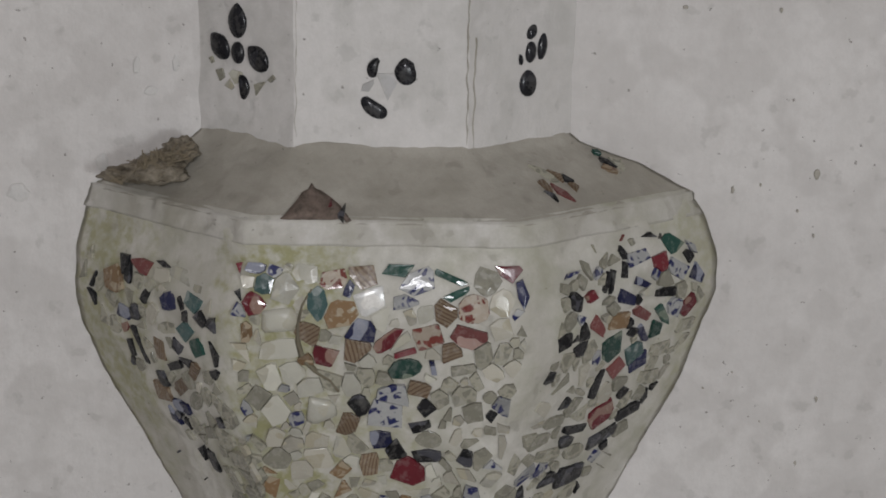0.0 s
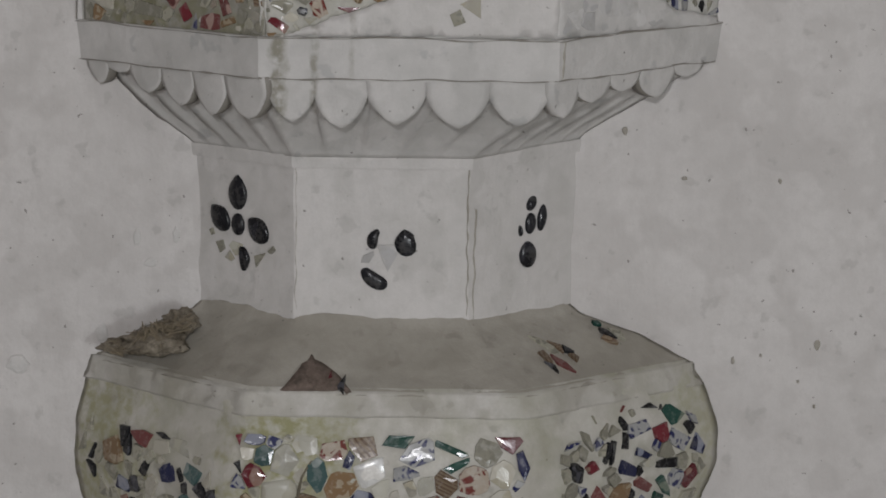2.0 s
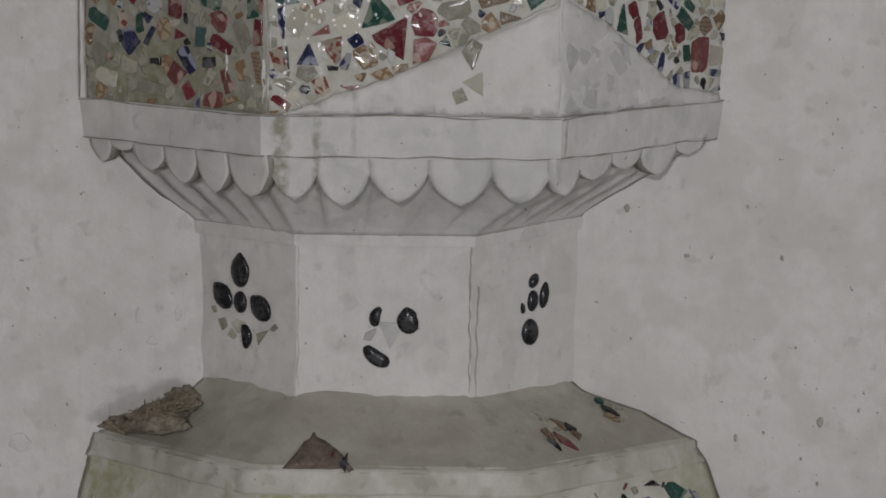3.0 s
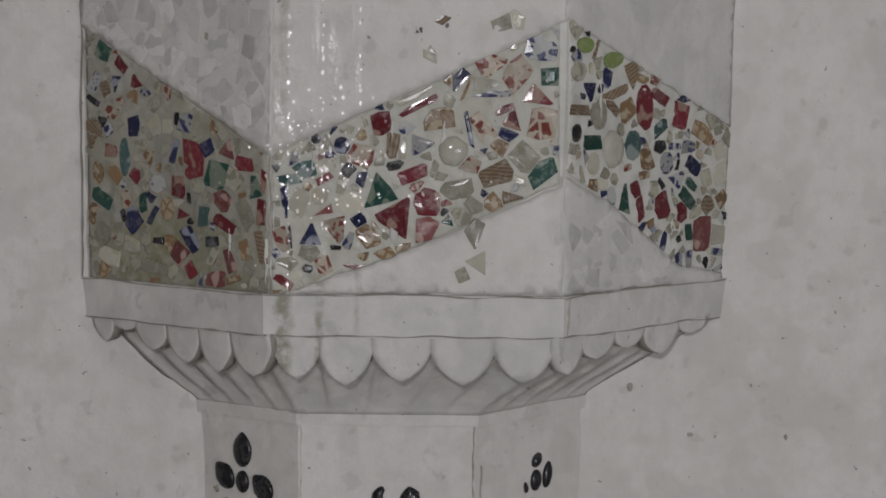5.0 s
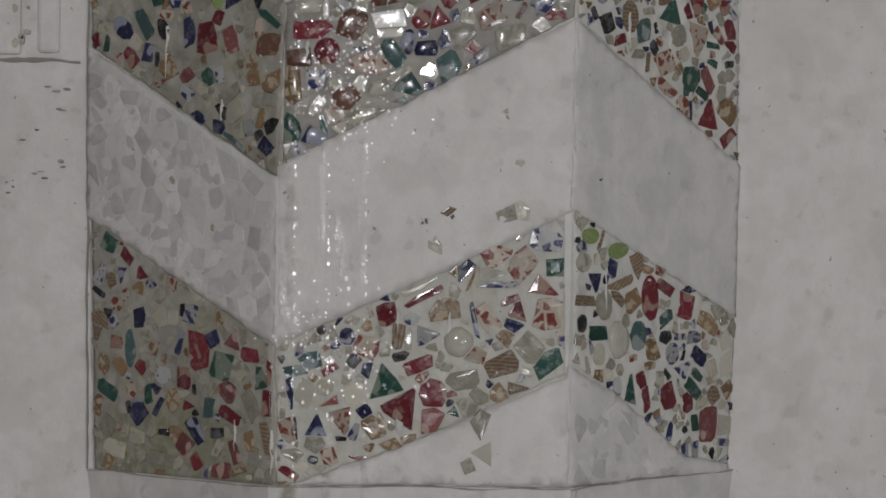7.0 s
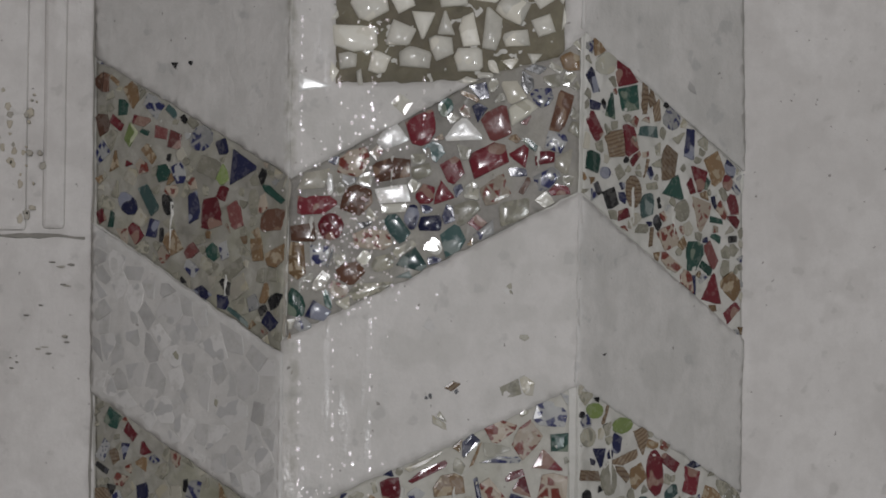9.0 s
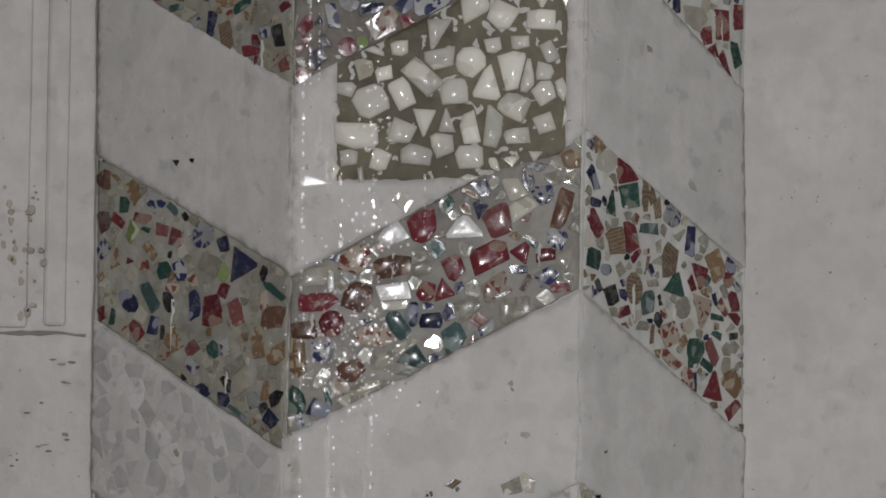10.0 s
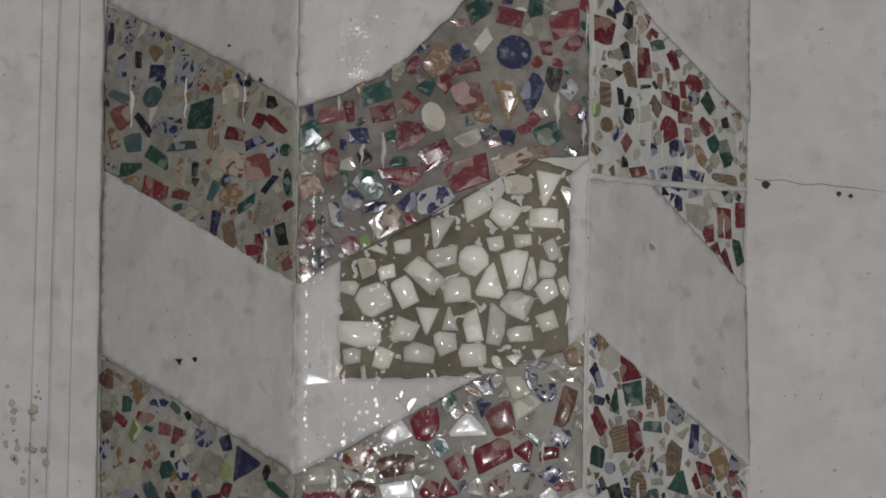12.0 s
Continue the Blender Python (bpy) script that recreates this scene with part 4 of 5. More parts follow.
put("n", -3, 2167, 16, 7, -88, "q"); put("k", 87, 2159, 32, 26, -0, "q"); put("g", 126, 2172, 15, 12, -2, "o"); put("g", -101, 2178, 34, 14, -4, "q"); put("o", -98, 2167, 22, 6, -10, "q")
put("r", -63, 2152, 40, 19, -26, "q"); put("k", -23, 2141, 25, 12, -13, "q"); put("t", -25, 2128, 20, 7, 4, "q"); put("t", 24, 2140, 22, 11, 61, "q"); put("o", 51, 2133, 32, 23, 4, "o")
put("b", 105, 2139, 23, 8, 43, "q"); put("g", 72, 2121, 25, 10, 21, "q"); put("s", 88, 2110, 24, 4, 72, "q"); put("g", 131, 2136, 31, 10, -81, "o"); put("r", 131, 2113, 15, 8, 26, "q")
put("b", 25, 2103, 29, 13, -101, "q"); put("s", 48, 2090, 30, 18, -83, "q"); put("G", 101, 2108, 22, 13, -72, "q"); put("n", 122, 2083, 25, 14, -74, "q"); put("r", 88, 2071, 27, 12, 2, "q")
put("r", 92, 2054, 18, 16, -62, "t"); put("r", 92, 2081, 15, 9, -79, "q"); put("G", -36, 2253, 27, 24, 26, "o"); put("c", 45, 2244, 20, 16, 14, "q"); put("k", 132, 2052, 11, 12, 16, "q")
band_three_left.fill(PALE, 2.6, 8.5, 2200, 80).lay()

band_three_front = Bed(SHAFT, 1, [(-152, 2215), (-106, 2232), (-39, 2272), (3, 2313), (40, 2357), (149, 2418), (150, 2165), (95, 2162), (-59, 2076), (-150, 2026)], pillar, fixed, joint_brown, label="band of maroon, green and blue china chips")
put = band_three_front.put
put("g", -141, 2184, 24, 30, 8, "q"); put("k", -118, 2208, 29, 13, 12, "q"); put("r", -101, 2212, 24, 10, -84, "q"); put("g", -71, 2231, 32, 19, 25, "q"); put("r", -65, 2209, 23, 20, 11, "q")
put("b", -89, 2186, 21, 15, 4, "q"); put("r", -47, 2185, 52, 28, 13, "o"); put("g", -52, 2185, 22, 12, 8, "o"); put("r", -46, 2148, 45, 32, -7, "o"); put("g", -46, 2154, 20, 18, 25, "o")
put("r", -117, 2156, 31, 16, -83, "q"); put("w", -101, 2154, 16, 13, 31, "q"); put("g", -102, 2141, 20, 6, -76, "q"); put("o", -138, 2126, 31, 24, -62, "q"); put("g", -135, 2119, 9, 11, 20, "o")
put("g", -78, 2132, 33, 30, -57, "o"); put("B", -93, 2118, 23, 22, -21, "o"); put("B", -112, 2103, 28, 12, -80, "q"); put("b", -72, 2109, 26, 11, 3, "q"); put("p", -60, 2095, 34, 23, 29, "q")
put("b", -37, 2115, 15, 22, -53, "q"); put("B", -10, 2117, 43, 27, 16, "o"); put("r", -139, 2091, 18, 16, 55, "q"); put("r", -95, 2069, 19, 18, 37, "o"); put("l", -80, 2074, 11, 12, 46, "o")
put("r", -11, 2164, 34, 22, 28, "q"); put("r", 26, 2146, 48, 28, 12, "q"); put("r", -37, 2222, 21, 16, -47, "q"); put("c", -12, 2205, 31, 22, -69, "o"); put("o", -8, 2265, 24, 27, -41, "q")
put("r", -34, 2261, 13, 19, -25, "o"); put("b", 14, 2275, 20, 19, -25, "o"); put("r", 22, 2259, 31, 15, 14, "q"); put("k", 23, 2226, 31, 31, 14, "q"); put("w", 27, 2184, 27, 15, 29, "q")
put("n", 44, 2189, 18, 10, 38, "q"); put("b", 70, 2275, 35, 34, -31, "o"); put("w", 39, 2286, 14, 21, -42, "q"); put("o", 66, 2222, 43, 31, -89, "t"); put("b", 88, 2232, 41, 21, -118, "q")
put("g", 109, 2189, 27, 23, 26, "q"); put("p", 71, 2159, 40, 19, 26, "q"); put("r", 66, 2311, 32, 19, -13, "q"); put("r", 124, 2305, 34, 25, 15, "q"); put("g", 146, 2305, 12, 13, 38, "q")
put("g", 131, 2260, 18, 9, 54, "o"); put("r", 116, 2264, 12, 9, -29, "o"); put("B", 129, 2235, 18, 15, 57, "q"); put("G", -127, 2173, 15, 12, 38, "q"); put("n", -83, 2163, 13, 14, 27, "q")
put("b", -52, 2130, 11, 12, 35, "q")
band_three_front.fill("rgbBornGpr", 4.0, 12, 2600, 60).lay()

white_patch = Bed(SHAFT, 1, [(-110, 2053), (-59, 2076), (95, 2162), (134, 2150), (134, 1962), (47, 1932), (-110, 1926)], pillar, fixed, joint_dark, label="patch of thick white china in dark mortar", gap=1.25, lift=0.0008, spread=1.0)
put = white_patch.put
put("W", 33, 2114, 37, 27, 19, "q"); put("W", 64, 2104, 30, 25, -29, "q"); put("c", 77, 2134, 29, 19, 5, "q"); put("W", 107, 2130, 35, 25, -98, "t"); put("W", 103, 2100, 32, 21, 6, "q")
put("W", -5, 2085, 34, 28, -99, "t"); put("W", -0, 2057, 30, 21, 8, "q"); put("W", 32, 2055, 32, 30, 20, "o"); put("W", 55, 2073, 18, 17, 10, "q"); put("W", 83, 2076, 20, 15, 5, "q")
put("W", -16, 2039, 40, 24, -38, "q"); put("W", 77, 2044, 41, 27, -71, "q"); put("W", 91, 2041, 34, 13, -85, "q"); put("W", 50, 2035, 37, 30, 86, "t"); put("W", 18, 2022, 30, 28, 6, "q")
put("W", -37, 2020, 30, 22, -64, "q"); put("W", -71, 2014, 31, 28, 25, "q"); put("W", -15, 1991, 27, 24, -90, "t"); put("W", 9, 1994, 24, 17, 93, "t"); put("W", 76, 2008, 32, 28, -20, "q")
put("W", 33, 1986, 18, 29, 13, "q"); put("W", 56, 1987, 44, 16, -94, "q"); put("W", -36, 1982, 24, 25, -16, "q"); put("W", 5, 1970, 24, 22, 17, "q"); put("W", -83, 1979, 42, 26, 2, "q")
put("W", -90, 1955, 20, 16, 4, "q"); put("W", -59, 1953, 20, 19, -17, "q"); put("W", -20, 1957, 33, 20, -7, "q"); put("W", 34, 1957, 30, 21, 8, "q"); put("W", 80, 1978, 24, 15, 10, "q")
put("W", 110, 1994, 21, 21, 19, "q"); put("W", 109, 2024, 20, 25, 29, "q"); put("W", 114, 2065, 15, 21, 29, "q"); put("c", -77, 2048, 17, 18, 20, "q"); put("W", -41, 2068, 18, 14, 8, "q")
put("W", -57, 2041, 19, 14, 15, "q")
white_patch.fill("WWc", 4, 10, 600, 14).lay()

band_three_right = Bed(SHAFT, 2, [(-122, 2414), (-31, 2327), (128, 2238), (119, 2054), (-35, 2154), (-127, 2143)], pillar, fixed, joint, label="band of maroon and blue china chips")
put = band_three_right.put
put("r", -110, 2303, 30, 26, -7, "q"); put("n", -97, 2322, 13, 8, -10, "q"); put("s", -68, 2261, 28, 14, -69, "q"); put("r", -45, 2274, 33, 22, -82, "q"); put("n", -42, 2253, 18, 4, 13, "q")
put("t", -25, 2301, 21, 10, 13, "q"); put("r", -29, 2313, 13, 7, -25, "q"); put("r", 2, 2288, 22, 14, -60, "q"); put("s", -20, 2261, 17, 8, -90, "q"); put("s", -8, 2269, 18, 5, -81, "q")
put("r", 35, 2268, 25, 17, -27, "q"); put("r", 17, 2257, 18, 8, -75, "q"); put("s", -105, 2235, 30, 14, -89, "q"); put("l", -121, 2219, 20, 14, -84, "o"); put("o", -103, 2202, 16, 15, 19, "o")
put("n", -82, 2236, 17, 8, -80, "q"); put("n", -70, 2231, 13, 6, 67, "q"); put("r", -2, 2243, 28, 15, -7, "q"); put("g", 59, 2250, 19, 15, -45, "q"); put("c", -45, 2223, 27, 15, 16, "q")
put("s", -27, 2233, 20, 16, -39, "q"); put("r", -5, 2210, 31, 25, -86, "o"); put("r", 21, 2227, 22, 15, 1, "q"); put("r", 27, 2209, 18, 12, -81, "q"); put("r", 55, 2224, 23, 14, -31, "q")
put("b", 3, 2194, 23, 16, -89, "o"); put("b", 15, 2193, 16, 8, -55, "q"); put("g", 68, 2205, 20, 16, -55, "q"); put("g", 87, 2200, 29, 18, -66, "q"); put("o", 47, 2190, 23, 13, -45, "q")
put("k", -72, 2188, 18, 12, 46, "q"); put("s", -93, 2151, 15, 11, -68, "q"); put("k", -53, 2160, 27, 11, 16, "q"); put("s", -113, 2150, 18, 8, -95, "q"); put("B", -10, 2163, 23, 12, 17, "q")
put("b", 8, 2159, 25, 16, -89, "q"); put("B", 38, 2167, 27, 11, -2, "q"); put("s", 88, 2170, 43, 10, 0, "q"); put("b", -31, 2155, 18, 8, -72, "q"); put("b", -13, 2140, 19, 11, -43, "q")
put("b", -2, 2134, 21, 9, 66, "q"); put("b", 11, 2129, 24, 10, -87, "q"); put("B", 40, 2148, 23, 9, 17, "q"); put("c", 38, 2120, 37, 26, -11, "q"); put("r", 62, 2104, 27, 18, -77, "q")
put("r", 70, 2087, 25, 16, -70, "q"); put("r", 87, 2122, 33, 22, -83, "q"); put("r", 113, 2131, 27, 14, -84, "q"); put("g", 110, 2091, 27, 12, -71, "q"); put("r", 93, 2074, 33, 12, -66, "q")
put("o", 39, 2097, 12, 9, -47, "q")
band_three_right.fill(PALE, 2.6, 8.5, 2200, 80).lay()

# chips that show through the limewash
ghost = Bed(SHAFT, 0, [(-136, 1620), (136, 1488), (138, 1646), (-134, 1788)], pillar, fixed, joint, lift=0.0026, made=False)
ghost.fill("x", 9, 16, 1500, 62).lay(flat=True)
ghost = Bed(SHAFT, 2, [(-124, 1455), (-62, 1432), (56, 1358), (120, 1348), (-120, 1346)], pillar, fixed, joint, lift=0.0026, made=False)
ghost.fill("x", 8, 13, 400, 14).lay(flat=True)
chips = Bed(SHAFT, 1, None, pillar, fixed, joint, lift=0.0030)
put = chips.put
put("G", 87, 1620, 9); put("c", 99, 1622, 7); put("s", 25, 1620, 5); put("n", 1, 1611, 2); put("c", 11, 1586, 7)
put("G", 49, 1361, 6); put("c", 67, 1372, 8); put("G", 62, 1406, 9); put("S", -127, 1928, 9); put("w", -33, 1910, 7); put("G", 81, 1721, 4)
# Tiny dark chips for small holes and spots, the holes' shade in their colour.
put("G", 81, 1719, 3); put("x", -1, 1685, 5); put("n", -2, 1610, 1.5); put("x", 79, 1719, 3); put("G", 97, 1671, 3); put("n", 27, 1617, 2.5); put("G", 13, 1588, 4); put("x", -22, 1400, 4)
chips.lay()
chips = Bed(SHAFT, 0, None, pillar, fixed, joint, lift=0.0030)
put = chips.put
# Specks for small holes and wear; black glaze holds the holes' shade.
put("n", -18, 1961, 2.5); put("n", 6, 1961, 2); put("n", 44, 2296, 1.5); put("n", 75, 2258, 2.5); put("n", 90, 2252, 2); put("G", 52, 1603, 2.5); put("G", -8, 1653, 3)
chips.lay(flat=True)
chips = Bed(SHAFT, 2, None, pillar, fixed, joint, lift=0.0030)
put = chips.put
# The same for the right face: specks drawn for holes and wear.
put("G", -50, 1880, 2); put("x", 39, 1941, 4); put("G", -32, 2080, 2.5); put("n", -92, 1656, 1.5)
chips.lay(flat=True)

vase_left = Bed(VASE, 0, [(-118, 905), (60, 905), (116, 880), (125, 640), (60, 618), (10, 700), (-60, 790), (-128, 850)], vase, kept, plaster_vase, lift=0.0016, made=False)
put = vase_left.put
put("o", -62, 873, 25, 25, -65, "q"); put("n", -44, 892, 24, 13, -71, "q"); put("n", -37, 887, 24, 9, -88, "q"); put("k", -15, 901, 25, 22, -40, "q"); put("n", 19, 906, 27, 9, -14, "q")
put("c", 21, 891, 25, 14, 0, "q"); put("w", 53, 900, 34, 19, -7, "q"); put("b", 36, 866, 21, 16, 20, "q"); put("t", 78, 874, 23, 14, -18, "q"); put("n", 59, 868, 13, 6, -54, "q")
put("n", -24, 844, 17, 16, -94, "q"); put("n", -4, 865, 15, 8, 62, "q"); put("b", -44, 840, 19, 12, -14, "q"); put("r", -46, 823, 9, 10, -67, "q"); put("t", 65, 839, 16, 22, -54, "q")
put("n", 47, 817, 14, 12, -28, "q"); put("s", 14, 809, 20, 14, -96, "q"); put("g", 82, 825, 19, 16, -62, "q"); put("n", 34, 793, 25, 8, 21, "q"); put("s", 68, 796, 11, 20, -39, "q")
put("n", -24, 807, 38, 8, -70, "q"); put("n", -41, 800, 19, 8, -89, "q"); put("s", 36, 771, 13, 25, -57, "q"); put("s", -9, 754, 19, 20, -88, "q"); put("b", 20, 743, 23, 10, -6, "q")
put("b", -9, 724, 21, 17, -49, "q"); put("n", -13, 696, 13, 15, -69, "q"); put("n", -37, 676, 21, 14, -0, "q"); put("n", 8, 688, 11, 10, -13, "q"); put("n", 38, 686, 13, 21, -12, "q")
put("n", -2, 653, 24, 14, -8, "q"); put("G", 56, 759, 14, 27, -51, "o"); put("n", -97, 867, 15, 4, 63, "q"); put("n", -98, 800, 25, 7, -105, "q"); put("G", 114, 755, 22, 21, -10, "q")
put("G", 84, 722, 22, 19, -9, "q"); put("G", 97, 699, 29, 17, -4, "q"); put("c", 6, 848, 15, 20, -41, "q")
vase_left.fill("GGnGGcGGnG", 4, 9, 2500, 60).lay()

vase_front = Bed(VASE, 1, [(-152, 925), (150, 925), (158, 860), (128, 615), (-118, 615), (-158, 850)], vase, kept, plaster_vase, lift=0.0016, made=False)
put = vase_front.put
put("r", -153, 923, 18, 18, -64, "t"); put("b", -133, 921, 21, 14, 1, "q"); put("B", -114, 917, 14, 11, -20, "q"); put("t", -123, 903, 18, 19, 13, "q"); put("w", -81, 914, 26, 18, -2, "q")
put("n", -149, 891, 12, 6, -66, "t"); put("w", -100, 898, 25, 26, -27, "q"); put("r", -133, 883, 21, 17, -58, "q"); put("w", -105, 866, 37, 24, 12, "q"); put("w", -103, 833, 35, 19, 8, "q")
put("o", -138, 853, 11, 19, 7, "q"); put("w", -87, 808, 21, 19, 14, "q"); put("w", -112, 801, 18, 27, 16, "q"); put("w", -70, 792, 25, 16, 12, "q"); put("t", -67, 884, 31, 17, -73, "q")
put("s", -74, 853, 24, 16, -29, "q"); put("r", -55, 828, 22, 19, -14, "q"); put("p", -50, 909, 24, 17, 10, "q"); put("s", -21, 912, 24, 22, 10, "q"); put("o", -40, 873, 34, 24, 13, "q")
put("b", -33, 900, 16, 8, 68, "q"); put("S", -11, 886, 28, 22, 22, "q"); put("b", -17, 856, 26, 21, -19, "q"); put("s", -21, 832, 25, 24, -8, "q"); put("g", 16, 919, 27, 11, -8, "q")
put("B", 35, 906, 35, 19, 23, "q"); put("g", 73, 910, 36, 7, -20, "q"); put("g", 79, 895, 28, 9, 30, "q"); put("B", 26, 887, 23, 14, 11, "q"); put("r", 14, 847, 35, 13, 33, "q")
put("w", 22, 843, 22, 9, 34, "q"); put("r", 28, 831, 21, 6, 18, "q"); put("p", 52, 850, 25, 23, 19, "q"); put("s", 69, 877, 25, 22, -33, "q"); put("p", 98, 880, 31, 26, -5, "o")
put("k", 94, 851, 32, 22, -15, "q"); put("s", 77, 833, 18, 16, 15, "q"); put("g", 29, 813, 33, 18, 10, "o"); put("b", 60, 816, 16, 5, -76, "q"); put("r", 131, 922, 25, 19, -31, "q")
put("b", 154, 895, 30, 18, -72, "q"); put("G", 148, 931, 16, 9, -61, "q"); put("B", 161, 917, 20, 9, -75, "q"); put("s", 45, 790, 22, 16, -13, "q"); put("G", 68, 780, 20, 15, -58, "q")
put("n", 53, 769, 15, 14, -38, "q"); put("G", 94, 784, 25, 19, 12, "q"); put("G", 104, 764, 19, 19, 15, "q"); put("n", 123, 762, 8, 12, -30, "q"); put("G", 121, 782, 13, 12, -24, "o")
put("B", 11, 760, 31, 32, -6, "q"); put("n", -17, 771, 16, 20, 30, "q"); put("s", -28, 749, 19, 20, -14, "q"); put("b", 7, 729, 21, 19, 14, "q"); put("n", 47, 747, 18, 10, 16, "q")
put("G", 57, 731, 24, 16, -9, "o"); put("n", 22, 717, 17, 19, 30, "q"); put("n", 55, 711, 27, 12, -1, "q"); put("n", 98, 708, 16, 15, -27, "q"); put("r", 36, 692, 32, 26, -21, "q")
put("G", 113, 708, 21, 16, 47, "q"); put("s", -7, 701, 18, 22, 16, "q"); put("G", -10, 806, 16, 21, 20, "o"); put("B", 17, 784, 30, 20, -8, "q"); put("G", 92, 813, 27, 10, 15, "q")
put("c", 148, 816, 18, 19, -61, "q"); put("w", -105, 763, 27, 24, -60, "q"); put("w", -58, 766, 31, 25, -7, "q"); put("c", -78, 692, 22, 17, 4, "q"); put("G", -148, 706, 16, 14, -14, "q")
put("G", 174, 771, 18, 10, -60, "q"); put("G", 193, 760, 15, 15, -15, "q"); put("G", 176, 720, 22, 10, 23, "q"); put("G", 188, 706, 23, 10, 22, "q"); put("G", 174, 732, 12, 7, 24, "q")
put("w", -10, 821, 18, 13, -45, "q"); put("c", 126, 886, 23, 23, -22, "q"); put("c", 129, 858, 21, 21, 18, "q"); put("w", 49, 874, 18, 15, 20, "q"); put("c", 123, 810, 20, 13, -39, "q")
put("c", -107, 731, 18, 18, -10, "q"); put("c", -61, 728, 22, 16, -12, "q")
vase_front.fill("GGcGGBGcwo", 4, 12, 3500, 130).lay()

vase_right = Bed(VASE, 2, [(-100, 900), (-40, 935), (105, 930), (125, 870), (120, 810), (60, 700), (20, 618), (-112, 618)], vase, kept, plaster_vase, lift=0.0016, made=False)
put = vase_right.put
put("n", 45, 936, 23, 11, -5, "q"); put("g", 74, 924, 27, 18, -49, "q"); put("n", 61, 932, 12, 5, -95, "q"); put("k", 6, 938, 17, 10, 20, "q"); put("r", 54, 902, 18, 17, -82, "q")
put("B", 21, 912, 27, 11, 8, "q"); put("B", 79, 892, 30, 18, -31, "q"); put("n", 100, 904, 11, 9, -58, "q"); put("b", 112, 880, 20, 14, -35, "q"); put("r", 101, 847, 22, 17, 51, "q")
put("n", -3, 900, 15, 6, 73, "q"); put("n", -30, 893, 19, 5, 63, "q"); put("n", -22, 892, 24, 5, 74, "q"); put("B", -43, 903, 12, 7, 38, "q"); put("r", -56, 880, 12, 9, 28, "q")
put("b", 0, 870, 22, 12, -22, "q"); put("b", 25, 882, 18, 7, -23, "q"); put("n", 60, 868, 25, 9, -4, "q"); put("k", 27, 848, 30, 11, -25, "q"); put("g", 64, 840, 33, 8, -44, "q")
put("g", 58, 827, 18, 13, 100, "q"); put("o", -9, 846, 29, 14, -2, "q"); put("k", -41, 845, 26, 11, -37, "q"); put("g", -9, 815, 28, 25, 21, "q"); put("n", 19, 830, 9, 12, 72, "q")
put("b", 37, 824, 27, 7, -45, "q"); put("t", 32, 805, 21, 23, 38, "q"); put("b", 44, 788, 20, 15, 25, "q"); put("k", 10, 789, 19, 19, 43, "q"); put("n", -16, 774, 29, 12, 85, "q")
put("r", 13, 735, 31, 27, 36, "q"); put("n", 57, 730, 32, 11, 19, "q"); put("n", 32, 706, 35, 16, 22, "q"); put("n", 35, 756, 13, 11, 66, "q"); put("n", -24, 724, 31, 8, -3, "q")
put("n", -29, 709, 18, 13, 7, "q"); put("G", -9, 694, 26, 16, -2, "o"); put("n", 1, 663, 33, 19, 7, "q"); put("G", -76, 720, 24, 13, 8, "q"); put("G", -51, 698, 34, 12, 2, "q")
put("G", 63, 674, 25, 14, 7, "q"); put("G", 68, 707, 30, 16, 4, "q"); put("G", -66, 740, 24, 11, 4, "q"); put("c", -94, 761, 21, 13, -27, "q"); put("G", -39, 770, 17, 6, -26, "o")
put("G", 60, 660, 30, 13, 3, "q"); put("n", 71, 642, 10, 12, 17, "q"); put("w", 29, 873, 17, 8, -9, "o"); put("G", 71, 768, 31, 15, 4, "q"); put("G", 75, 801, 31, 14, 5, "q")
vase_right.fill("GGnGGcGGBG", 4, 10, 2500, 90).lay()

bare = Bed(SHOULDER, 2, None, vase, kept, joint, lift=0.0022)
put = bare.put
put("G", -29, 1002, 5); put("s", -17, 999, 4); put("n", -13, 994, 4); put("s", -14, 989, 3); put("k", -38, 984, 4); put("n", -56, 983, 3); put("s", -49, 990, 4); put("g", 72, 1012, 2); put("n", 65, 1003, 3); put("G", 75, 1001, 4); put("s", 57, 997, 3)
bare.lay()
bare = Bed(SHOULDER, 1, None, vase, kept, joint, lift=0.0048)
put = bare.put
put("r", -55, 978, 2); put("n", -44, 972, 3)
bare.lay()
EDGE = mm((-73, 899), (-82, 882), (-85, 861), (-84, 842), (-78, 823), (-64, 810), (-48, 800), (-39, 787))


